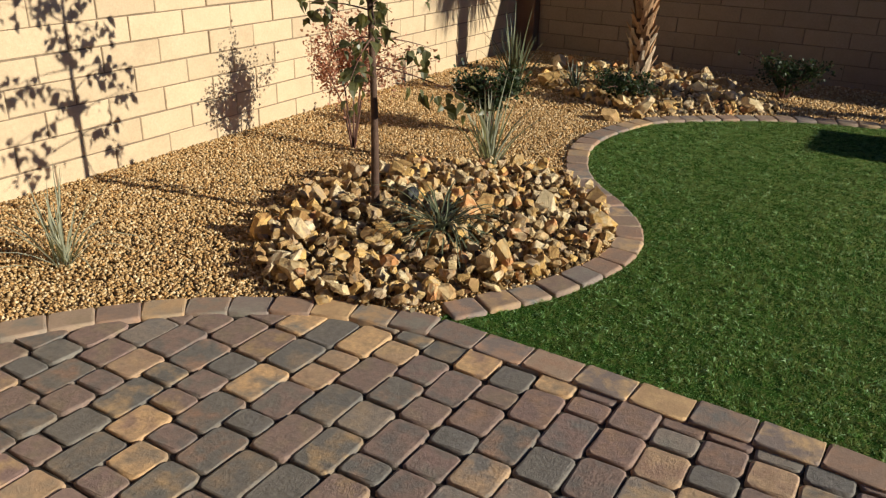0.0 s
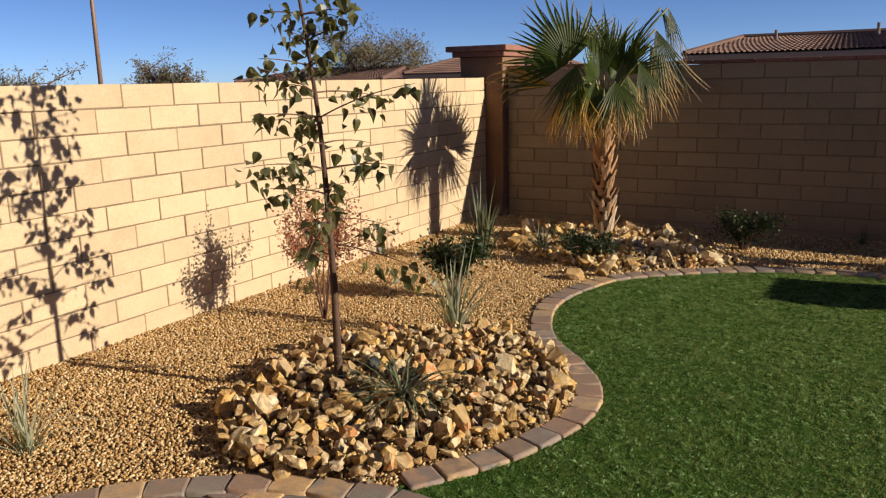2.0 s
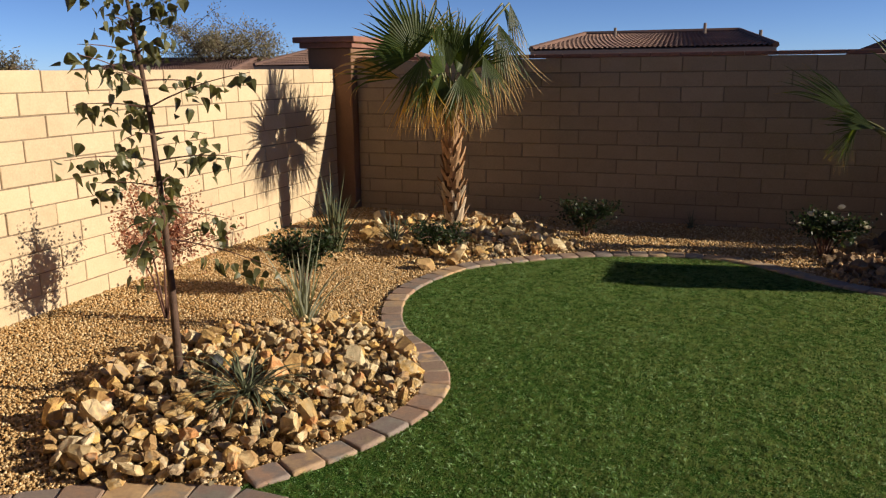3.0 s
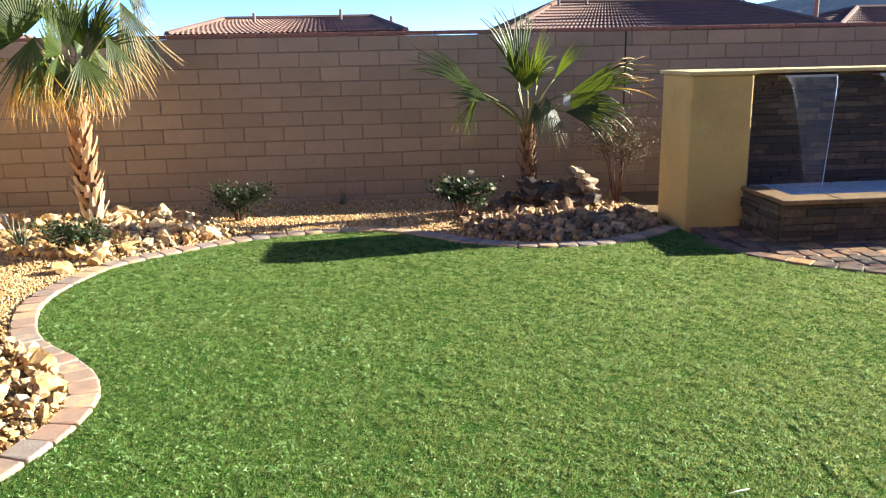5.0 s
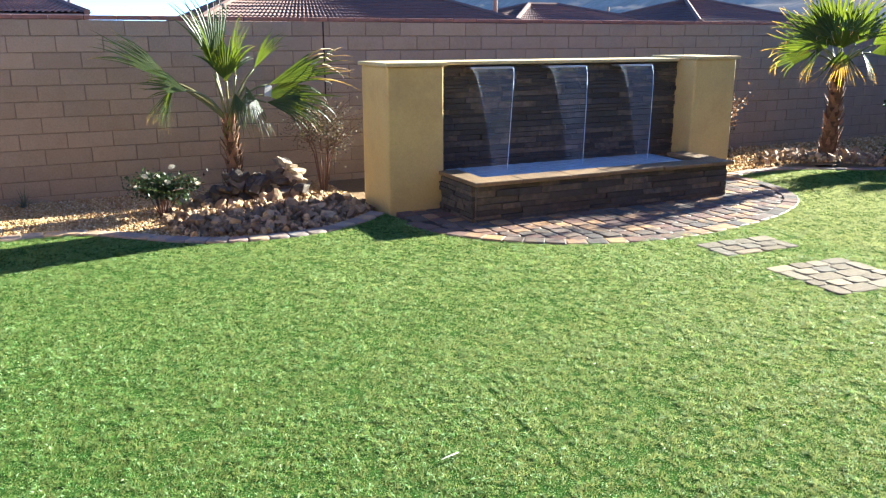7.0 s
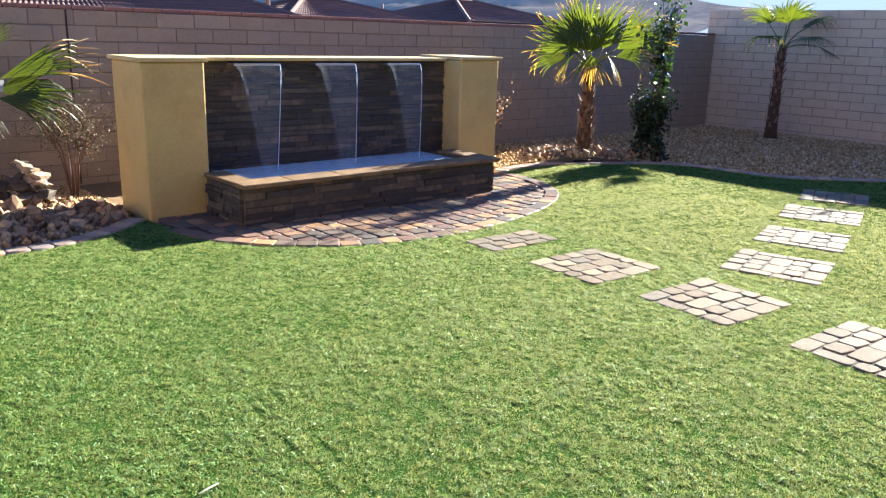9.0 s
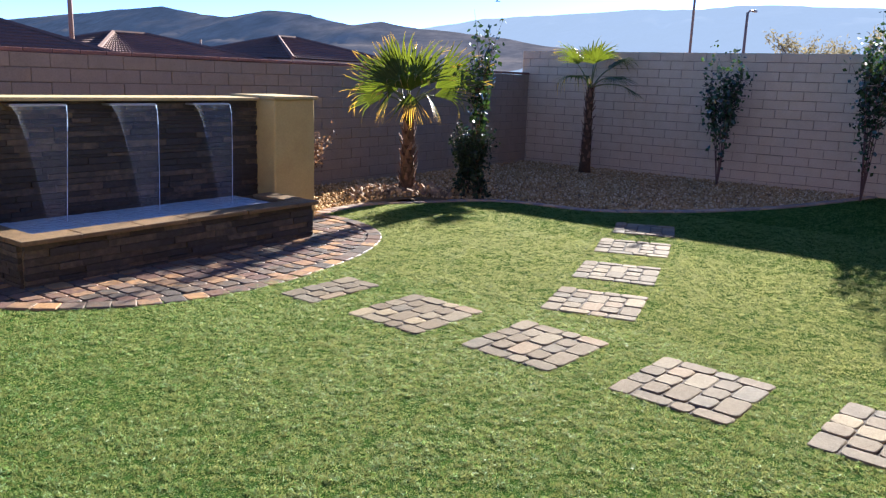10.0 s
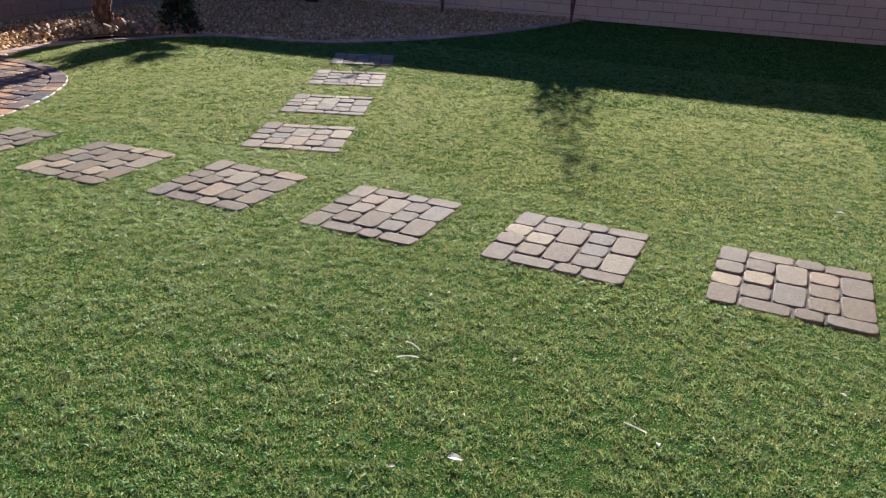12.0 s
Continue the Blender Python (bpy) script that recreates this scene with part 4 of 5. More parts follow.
def boot_mesh(seed):
    """A cut leaf base: a curved wedge that stands off the trunk along +x and points up."""
    rng = random.Random(seed)
    bm = bmesh.new()
    rows = []
    for z, x, w, t in ((-0.06, -0.01, 0.045, 0.012), (0.0, 0.012, 0.042, 0.014), (0.05, 0.03, 0.03, 0.012), (0.10, 0.05, 0.02, 0.008), (0.125 + rng.uniform(0, 0.03), 0.06, 0.014, 0.005)):
        y = rng.uniform(-0.004, 0.004)
        rows.append([bm.verts.new((x, y - w, z)), bm.verts.new((x + t, y, z)), bm.verts.new((x, y + w, z)), bm.verts.new((x - t, y, z))])
    for a, b in zip(rows, rows[1:]):
        for k in range(4):
            bm.faces.new((a[k], a[(k + 1) % 4], b[(k + 1) % 4], b[k]))
    bm.faces.new(rows[-1])
    bm.faces.new(rows[0][::-1])
    me = bpy.data.meshes.new("leaf_base")
    bm.to_mesh(me)
    bm.free()
    me.materials.append(M_BOOT)
    return me


BOOTS = [boot_mesh(i) for i in range(5)]
PALE_BOOTS = [boot_mesh(i) for i in range(5, 8)]
for me in PALE_BOOTS:
    me.materials[0] = M_PALEBOOT
DARK_BOOTS = [boot_mesh(i) for i in range(8, 13)]
for me in DARK_BOOTS:
    me.materials[0] = M_BOOTD


def palm(at, label, height, r0, r1, lean, fronds, seed, boots=70, pale=0.0, boot_set=None, boot_size=1.0):
    """fronds: heading, climb of the stalk, stalk length, fan radius, tilt of the fan, droop, brown, spread, roll."""
    rng = random.Random(seed)
    p = thing("fan_palm", at, label, "palm tree")
    bm = bmesh.new()
    ends = [(lean[0] * s ** 1.3, lean[1] * s, -0.12 + (height + 0.12) * s) for s in np.linspace(0, 1, 9)]
    radii = [r0 * 1.45, r0 * 1.15, r0, r0 * 0.92 + r1 * 0.08, (r0 + r1) / 2, r1 * 1.05, r1, r1, r1 * 0.7]
    tube(bm, ends, radii, 14)
    part("trunk", bm, M_FIBRE, p, "shaggy fibrous trunk", smooth=True)
    for i in range(boots):
        s = (i + 0.5) / boots
        a = i * 2.39996
        z = height * (0.02 + 0.93 * s)
        q = s ** 1.0
        c = Vector((lean[0] * q ** 1.3, lean[1] * q, 0))
        r = r0 * (1 - q) + r1 * q
        k = rng.uniform(0.8, 1.25) * boot_size
        t = Matrix.Translation((c.x + math.cos(a) * r * 0.9, c.y + math.sin(a) * r * 0.9, z)) @ Matrix.Rotation(a, 4, "Z") @ Matrix.Rotation(rng.uniform(-0.15, 0.25), 4, "Y") @ Matrix.Diagonal((k, k * 1.15, k, 1))
        piece("leaf_base", PALE_BOOTS[i % 3] if s < pale and i % 3 else (boot_set or BOOTS)[i % 5], p, t)
    top = Vector((lean[0], lean[1], height - 0.05))
    for i, (head, climb, stalk, fan, tilt, droop, brown, spread, *roll) in enumerate(fronds):
        h, c = radians(head), radians(climb)
        out = Vector((math.cos(h), math.sin(h), 0))
        pts = []
        for s in np.linspace(0, 1, 7):
            ang = c + radians(tilt - climb) * 0.5 * s * s if tilt > -20 else radians(0.7 * climb + 0.3 * tilt + 20 * (1 - s))
            pts.append(top + out * (0.03 + stalk * s * math.cos(ang)) + Vector((0, 0, stalk * s * math.sin(ang))))
        bm = bmesh.new()
        tube(bm, pts, [0.016 - 0.006 * s for s in np.linspace(0, 1, 7)], 5)
        stem = part("leaf_stalk", bm, M_PETIOLE, p, smooth=True)
        me = frond_mesh(fan, seed * 100 + i, spread, droop if tilt > -20 else droop * 0.2, brown, 0.5 if tilt > -20 else 0.36)
        f = link("frond", me, None, p, "folded green fan leaf with dry brown tips" if brown > 0.5 else "")
        f.matrix_basis = Matrix.Translation(pts[-1]) @ Matrix.Rotation(h, 4, "Z") @ Matrix.Rotation(-radians(tilt), 4, "Y") @ Matrix.Rotation(radians(roll[0] if roll else 0) + rng.uniform(-0.2, 0.2), 4, "X")
    return p


palm((1.75, 4.06, 0.03), "young fan palm with shaggy brown trunk and browned leaf tips", 1.20, 0.085, 0.064, (-0.03, 0.0), [
    (200, 72, 0.62, 0.76, 52, 0.2, 0.3, 165, -80), (200, 62, 0.56, 0.74, 10, 0.6, 0.75, 50, -60), (240, 118, 0.60, 0.72, -72, 0.3, 0.55, 70, -20), (222, 112, 0.5, 0.72, -74, 0.3, 0.6, 50, 30),
    (312, 110, 0.42, 0.62, -62, 0.3, 0.5, 80, 10), (275, 108, 0.4, 0.6, -74, 0.3, 0.55, 64, 0),
    (20, 123, 1.15, 0.60, -80, 0.2, 0.65, 30, 80), (22, 123, 1.12, 0.55, -70, 0.25, 0.5, 26, 70), (15, 121, 0.93, 0.80, -74, 0.25, 0.65, 46, 70), (352, 115, 0.62, 0.66, -72, 0.3, 0.55, 50, 40), (28, 118, 0.8, 0.74, -74, 0.3, 0.6, 50, 60),
    (20, 65, 0.43, 0.48, 75, 0.2, 0.1, 130, 70), (110, 80, 0.5, 0.62, 82, 0.2, 0.15, 80, 0), (288, 84, 0.42, 0.50, 84, 0.2, 0.1, 50, 0), (12, 78, 0.5, 0.50, 60, 0.3, 0.3, 40, 55),
    (90, 55, 0.5, 0.62, 40, 0.3, 0.3, 140, 80), (255, 112, 0.46, 0.7, -72, 0.3, 0.6, 74, 70), (62, 115, 0.5, 0.74, -72, 0.3, 0.7, 74, 60), (120, 108, 0.46, 0.70, -68, 0.4, 0.8, 80, 20), (165, 108, 0.46, 0.72, -70, 0.4, 0.85, 60, 0),
    (285, 100, 0.34, 0.52, -82, 0.3, 0.95, 50, 0), (90, 74, 0.42, 0.62, 62, 0.2, 0.2, 150, 86), (270, 76, 0.4, 0.6, 66, 0.2, 0.2, 140, 86), (272, 112, 0.44, 0.66, -66, 0.2, 0.6, 80, 86), (80, 112, 0.44, 0.66, -70, 0.2, 0.6, 80, 86)], 3, 96, 0.3, None, 0.85)
palm((5.81, 4.24, 0.05), "small fan palm with reddish shaggy trunk in a rock bed", 0.80, 0.072, 0.05, (-0.02, 0.0), [
    (169, 84, 0.45, 0.74, 80, 0.1, 0.1, 58, -45), (200, 82, 0.42, 0.62, 72, 0.15, 0.1, 60, -20), (340, 84, 0.40, 0.56, 80, 0.15, 0.1, 50, 30), (259, 80, 0.36, 0.50, 64, 0.3, 0.1, 70, 0),
    (169, 41, 0.54, 0.80, 34, 0.15, 0.15, 34, -55), (169, 88, 0.56, 0.52, -80, 0.2, 0.25, 40, 20), (172, 76, 0.52, 0.44, -60, 0.3, 0.2, 40, -40), (182, 60, 0.42, 0.48, 18, 0.3, 0.1, 56, -50),
    (349, 62, 0.38, 0.74, 4, 0.3, 0.15, 72, 58), (349, 66, 0.46, 0.92, 17, 0.35, 0.65, 34, 62), (335, 60, 0.36, 0.6, -10, 0.4, 0.2, 60, 30), (300, 108, 0.38, 0.54, -76, 0.2, 0.2, 50, 0), (275, 100, 0.34, 0.48, -74, 0.2, 0.2, 50, 0),
    (349, 76, 0.5, 0.46, 52, 0.2, 0.1, 30, 50), (80, 70, 0.4, 0.5, 55, 0.3, 0.1, 90, 0)], 5, 66, 0.0, DARK_BOOTS, 0.58)
bm = bmesh.new()
box(bm, -0.035, 0.035, -0.002, 0.002, -0.10, 0.0, 0.001)
tag = part("plant_tag", bm, M_TAG)
tag.matrix_basis = pose(6.15, 4.14, 1.10, 0, 8, 15)
tagged(tag, "small white plant tag hanging from a palm leaf", "plant tag")
palm((12.95, 3.5, 0.05), "young fan palm backlit yellow-green against a block wall", 1.17, 0.095, 0.056, (0.0, 0.0), [
    (131, 62, 0.26, 0.78, 56, 0.2, 0.3, 120, -62), (200, 84, 0.28, 0.72, 80, 0.15, 0.15, 120, 0), (311, 50, 0.40, 0.82, 34, 0.2, 0.25, 70, 60), (311, 54, 0.34, 0.66, 8, 0.5, 0.4, 70, 50),
    (131, 52, 0.30, 0.62, 4, 0.6, 0.4, 80, -50), (131, 100, 0.28, 0.50, -62, 0.4, 0.6, 70, 0), (300, 100, 0.28, 0.52, -64, 0.4, 0.6, 70, 0), (41, 70, 0.3, 0.66, 60, 0.3, 0.15, 120, 0),
    (221, 66, 0.3, 0.64, 34, 0.5, 0.35, 120, 0), (110, 72, 0.3, 0.74, 70, 0.25, 0.2, 110, -60), (290, 68, 0.3, 0.72, 62, 0.3, 0.3, 100, 60), (221, 100, 0.26, 0.5, -66, 0.4, 0.7, 80, 0), (170, 70, 0.3, 0.6, 22, 0.5, 0.4, 90, -30)], 7, 76, 0.0, DARK_BOOTS, 0.75)
palm((17.7, 3.3, 0.05), "fan palm in front of the shaded tall wall", 1.5, 0.085, 0.06, (0.0, 0.0), [
    (20, 70, 0.45, 0.6, 60, 0.3, 0.15, 150), (140, 66, 0.45, 0.6, 50, 0.3, 0.2, 150), (250, 40, 0.5, 0.55, -20, 0.8, 0.3, 130), (290, 20, 0.5, 0.55, -30, 0.8, 0.3, 130),
    (180, 40, 0.45, 0.55, 0, 0.7, 0.4, 130), (330, 55, 0.5, 0.55, 30, 0.5, 0.3, 130), (220, 62, 0.5, 0.5, 50, 0.4, 0.2, 130)], 9, 50, 0.0, DARK_BOOTS, 0.65)


def leaf_mesh(length, seed, material, curl=0.3, wide=0.42):
    """A pointed heart-shaped leaf along +x with a fold and a curl. 20 triangles."""
    rng = random.Random(seed)
    bm = bmesh.new()
    rows = []
    for s, w in ((0.0, 0.12), (0.12, 0.8), (0.3, 1.0), (0.55, 0.75), (0.8, 0.32), (1.0, 0.02)):
        k = wide * length * w
        z = -curl * length * s * s + rng.uniform(-0.01, 0.01) * length
        rows.append([bm.verts.new((s * length, k, z + k * 0.3)), bm.verts.new((s * length, 0, z)), bm.verts.new((s * length, -k, z + k * 0.3))])
    for a, b in zip(rows, rows[1:]):
        for k in (0, 1):
            bm.faces.new((a[k], a[k + 1], b[k + 1], b[k]))
    me = bpy.data.meshes.new("leaf")
    bm.to_mesh(me)
    bm.free()
    me.materials.append(material)
    return me


def young_tree(at, label, seed=2):
    rng = random.Random(seed)
    tree = thing("young_tree", at, label, "tree")
    stem = smooth_line([(0, 0, -0.1), (0.0, 0.0, 0.5), (-0.015, 0.0, 0.95), (-0.04, 0.0, 1.35), (-0.1, 0.01, 1.75), (-0.15, 0.0, 2.1), (-0.19, 0.02, 2.45)], 0.12)
    bm = bmesh.new()
    tube(bm, stem, [0.024 - 0.02 * (i / (len(stem) - 1)) ** 0.8 for i in range(len(stem))], 8)
    part("trunk", bm, M_BARK, tree, "slender smooth brown trunk", smooth=True)
    leaves = [leaf_mesh(0.061, i, M_LEAF, 0.2 + 0.12 * i, 0.4) for i in range(4)]
    spots = []
    for i in range(36):
        z = 0.86 + 1.5 * i / 36
        k = min(len(stem) - 2, max(0, int((z + 0.1) / 2.55 * (len(stem) - 1))))
        root = Vector(stem[k])
        a = i * 2.4 + rng.uniform(-0.4, 0.4)
        length = (0.52 if z < 1.5 else 0.34) * rng.uniform(0.55, 1.0) * (0.7 if z < 0.7 else 1.0)
        rise_ = rng.uniform(0.05, 0.5) - (0.2 if z < 1.05 else 0.0)
        pts = [root + Vector((math.cos(a) * length * s, math.sin(a) * length * s, length * (rise_ * s - 0.18 * s * s)) ) for s in np.linspace(0, 1, 6)]
        bm = bmesh.new()
        tube(bm, pts, [0.0045 - 0.0032 * s for s in np.linspace(0, 1, 6)], 5)
        part("branch", bm, M_TWIG, tree)
        for j in range(int(8 + length * 27)):
            s = rng.uniform(0.25, 1.05)
            spots.append(root.lerp(pts[-1], s) + Vector((rng.gauss(0, 0.035), rng.gauss(0, 0.035), rng.gauss(-0.02, 0.035))))
    for j in range(26):
        k = rng.randrange(len(stem) - 7, len(stem))
        spots.append(Vector(stem[k]) + Vector((rng.gauss(0, 0.06), rng.gauss(0, 0.06), rng.gauss(0, 0.03))))
    rng.shuffle(spots)
    count, rest = 0, []
    for q in spots:
        k = rng.uniform(0.55, 1.2)
        t = Matrix.Translation(q) @ Euler((rng.uniform(-1.3, 1.3), rng.uniform(-0.3, 1.5), rng.uniform(0, 6.28))).to_matrix().to_4x4() @ Matrix.Diagonal((k, k, k, 1))
        if len(rest) + count < 300:
            piece("leaf", rng.choice(leaves), tree, t)
            count += 1
            continue
        me = rng.choice(leaves)
        rest.append((me, t))
    verts, faces = [], []
    for me, t in rest:
        o = len(verts)
        verts += [t @ v.co for v in me.vertices]
        faces += [tuple(o + i for i in p.vertices) for p in me.polygons]
    tagged(link("foliage", raw("foliage", verts, faces, M_LEAVES), None, tree), kind="stuff")
    return tree


young_tree((1.83, -0.31, 0.06), "young slender tree with sparse heart-shaped leaves in rocks")


def blade_mesh(length, width, bend, seed, material):
    rng = random.Random(seed)
    bm = bmesh.new()
    path, ws = [], []
    for s in np.linspace(0, 1, 7):
        a = bend * s * s
        path.append((length * (s * math.sin(0.1) + 0.55 * a * s), rng.uniform(-0.004, 0.004), length * s * (1 - 0.45 * a)))
        ws.append(width * (0.8 + 0.4 * s if s < 0.3 else 1.05 * (1 - ((s - 0.3) / 0.7) ** 1.6)) + 0.0004)
    strip(bm, path, ws, 0.5, (-1, 0, 0.2))
    me = bpy.data.meshes.new("leaf")
    bm.to_mesh(me)
    bm.free()
    me.materials.append(material)
    return me


def rosette(name, at, label, count, length, width, lean, seed, material, category="yucca", bends=(0.05, 0.3, 0.7), lean0=0.0):
    """A clump of strap leaves that rise from one base; lean: how far the outer ones lie over."""
    rng = random.Random(seed)
    p = thing(name, at, label, category)
    kinds = [blade_mesh(length, width, b, seed + i, material) for i, b in enumerate(bends)]
    for i in range(count):
        s = (i + 0.5) / count
        k = rng.uniform(0.6, 1.1)
        t = Matrix.Translation((rng.gauss(0, 0.018), rng.gauss(0, 0.018), -0.02)) @ Matrix.Rotation(i * 2.4 + rng.uniform(-0.3, 0.3), 4, "Z") @ Matrix.Rotation(lean * (lean0 + (1 - lean0) * s) * rng.uniform(0.6, 1.15), 4, "Y") @ Matrix.Diagonal((k, 1.0, k, 1))
        piece("leaf", kinds[min(2, int(s * 3))], p, t)
    return p


rosette("yucca", (0.94, -1.45, -0.01), "thin grey-green yucca clump standing in gravel", 32, 0.56, 0.0048, 0.9, 11, M_YUCCA)
rosette("yucca", (1.86, 0.84, 0.02), "pale upright yucca clump behind the rock mound", 30, 0.62, 0.010, 0.45, 12, M_YUCCA, bends=(0.03, 0.15, 0.35))
rosette("grass_clump", (2.24, -0.36, 0.12), "low dark arching grass clump among rocks", 80, 0.46, 0.0045, 1.45, 13, M_YUCCAD, "ornamental grass", bends=(0.5, 0.8, 1.1), lean0=0.55)
rosette("yucca", (1.03, 2.87, 0.0), "tall dark green yucca clump in gravel", 42, 0.75, 0.011, 0.4, 14, M_YUCCAD, bends=(0.02, 0.1, 0.3))
rosette("yucca", (1.42, 3.3, 0.0), "small green yucca clump beside rubble", 22, 0.36, 0.008, 0.7, 15, M_YUCCAD)
rosette("yucca", (3.98, 4.9, 0.0), "tiny shaded grass tuft by the wall", 26, 0.22, 0.005, 1.0, 16, M_YUCCAD, "ornamental grass")


def shrub(name, at, label, size, leaves, leaf, material, seed, stems=7, wide=0.35, low=0.05, foot=0.0, forks=5):
    """A bush: several forked stems and many small leaves in an uneven crown. size: half widths and height."""
    rng = random.Random(seed)
    n = np.random.default_rng(seed)
    p = thing(name, at, label, "shrub")
    ends = []
    for i in range(stems):
        bm = bmesh.new()
        a = i * 2.4 + rng.uniform(-0.4, 0.4)
        e = Vector((math.cos(a) * size[0] * rng.uniform(0.3, 0.85), math.sin(a) * size[1] * rng.uniform(0.3, 0.85), size[2] * rng.uniform(0.65, 0.98)))
        mid = Vector((e.x * 0.35, e.y * 0.35, e.z * 0.5))
        tube(bm, [(math.cos(a) * foot, math.sin(a) * foot, -0.05), mid, e], [0.009, 0.006, 0.002], 5)
        ends.append((mid, e))
        if foot > 0.05:
            ends += [(Vector((math.cos(a) * foot, math.sin(a) * foot, 0.02)), mid.lerp(e, 0.3))] * 3
        for j in range(forks):
            s = rng.uniform(0.2, 0.9)
            b0 = mid.lerp(e, s)
            b1 = b0 + Vector((rng.gauss(0, 0.35) * size[0], rng.gauss(0, 0.35) * size[1], rng.uniform(0.0, 0.3) * size[2]))
            tube(bm, [b0, (b0 + b1) / 2 + Vector((0, 0, 0.01)), b1], [0.004, 0.003, 0.001], 4)
            ends.append((b0, b1))
        part("stem", bm, M_TWIG, p)
    pick = n.integers(0, len(ends), leaves)
    A = np.array([[*a, *b] for a, b in ends])[pick]
    s = n.uniform(low, 1.05, (leaves, 1))
    c = A[:, :3] * (1 - s) + A[:, 3:] * s + n.normal(0, 0.07, (leaves, 3)) * np.array(size)
    R = turns(leaves, n) * (leaf * n.uniform(0.6, 1.25, (leaves, 1, 1)))
    me = many("foliage", [(0, 0, 0), (0.45, wide, 0.08), (1, 0, -0.05), (0.45, -wide, 0.08)], [(0, 3, 2), (0, 2, 1)], np.concatenate([R, c[:, :, None]], 2), material)
    f = link("foliage", me, None, p)
    tagged(f, kind="stuff")
    return p


shrub("rust_shrub", (0.885, 0.76, 0.0), "rust-red feathery shrub with bare lower stems in gravel", (0.36, 0.30, 0.82), 3800, 0.024, M_RED, 21, stems=5, low=0.15)
shrub("dark_shrub", (1.43, 1.62, 0.0), "dense dark green shrub in gravel", (0.30, 0.30, 0.45), 2600, 0.032, M_DARKLEAF, 22, stems=12)
shrub("dark_shrub", (1.95, 3.05, 0.0), "low dark green shrub among rubble", (0.3, 0.25, 0.26), 1500, 0.03, M_DARKLEAF, 23, stems=10)
shrub("dark_shrub", (3.04, 4.16, 0.0), "shaded dark shrub before the block wall", (0.34, 0.26, 0.36), 1500, 0.032, M_DARKLEAF, 24, stems=10, low=-0.6)
shrub("bare_shrub", (6.74, 4.45, 0.0), "sparse twiggy grey shrub against the block wall", (0.44, 0.28, 0.9), 2300, 0.022, M_GREYLEAF, 26, stems=8, foot=0.02, forks=16, low=0.12)
shrub("red_tip_shrub", (12.12, 4.55, 0.0), "shaded shrub with reddish leaves by the fountain", (0.35, 0.3, 0.8), 1100, 0.036, M_RUSTD, 27, stems=9)
shrub("tall_shrub", (13.62, 2.88, 0.0), "slender tree-like shrub with glossy leaves in the corner bed", (0.28, 0.28, 2.3), 620, 0.08, M_GLOSSLEAF, 28, stems=6, forks=9, low=-0.45)
shrub("dark_shrub", (13.66, 2.98, 0.0), "dense dark shrub at the foot of a slender tree-like shrub", (0.3, 0.3, 0.98), 5200, 0.05, M_DEEPLEAF, 29, stems=14, low=-0.2, foot=0.26)
shrub("tall_shrub", (17.9, 1.0, 0.0), "tall glossy shrub against the shaded wall", (0.45, 0.5, 1.9), 1100, 0.08, M_GLOSSLEAF, 30, stems=9, low=-0.4)
shrub("tall_shrub", (17.9, -1.13, 0.0), "tall glossy shrub topping the shaded wall", (0.4, 0.5, 2.7), 1300, 0.08, M_GLOSSLEAF, 33, stems=9, low=-0.4)
rose = shrub("rose_bush", (5.10, 3.86, 0.02), "low rose bush with cream white blooms", (0.36, 0.3, 0.36), 1700, 0.036, M_DARKLEAF, 25, stems=11)
rng = random.Random(8)
for x, y, z in ((-0.14, -0.1, 0.36), (0.04, -0.12, 0.30), (0.1, -0.05, 0.42), (-0.02, 0.05, 0.33), (0.27, -0.08, 0.30), (0.3, -0.05, 0.26), (-0.2, 0.0, 0.25)):
    bm = bmesh.new()
    for ring, (count, rad) in enumerate(((6, 0.034), (5, 0.024), (3, 0.014))):
        for k in range(count):
            a = k * 6.283 / count + ring
            d = Vector((math.cos(a), math.sin(a), 0))
            e = Vector((-d.y, d.x, 0))
            vs = [bm.verts.new(v) for v in (d * 0.004, d * rad * 0.7 + e * rad * 0.55 + Vector((0, 0, 0.014 + 0.006 * ring)), d * rad + Vector((0, 0, 0.02 + 0.01 * ring)), d * rad * 0.7 - e * rad * 0.55 + Vector((0, 0, 0.014 + 0.006 * ring)))]
            bm.faces.new(vs)
    b = part("bloom", bm, M_PETAL, rose, "cream white bloom")
    b.matrix_basis = Matrix.Translation((x, y, z)) @ Euler((rng.uniform(-0.9, 0.2), rng.uniform(-0.5, 0.5), 0)).to_matrix().to_4x4()

# piled stones round the second palm, with pale slabs on one side
stack = thing("stone_stack", (6.02, 4.1, 0.0), "dark rock pile with pale stacked slabs round a palm foot", "stone stack")
rng = random.Random(31)
DARK_ROCKS = rock_meshes(7, 47, M_DARKROCK)
PALE_SLABS = rock_meshes(4, 48, M_FLAG, 0.3)
for i in range(46):
    x = rng.uniform(-0.5, 0.4)
    top = 0.30 * math.exp(-((x + 0.22) / 0.22) ** 2) + 0.40 * math.exp(-((x - 0.16) / 0.2) ** 2)
    z = top * rng.uniform(0.1, 0.92) + 0.03
    k = rng.uniform(0.11, 0.19)
    y = rng.uniform(-0.12, 0.08) * (1.1 - z / 0.45) - (0.04 if x < -0.05 else 0.0)
    piece("stone", rng.choice(DARK_ROCKS), stack, Matrix.Translation((x, y, z)) @ Euler((rng.uniform(-0.7, 0.7), rng.uniform(-0.7, 0.7), rng.uniform(0, 6.28))).to_matrix().to_4x4() @ Matrix.Diagonal((k, k, k * 0.8, 1)))
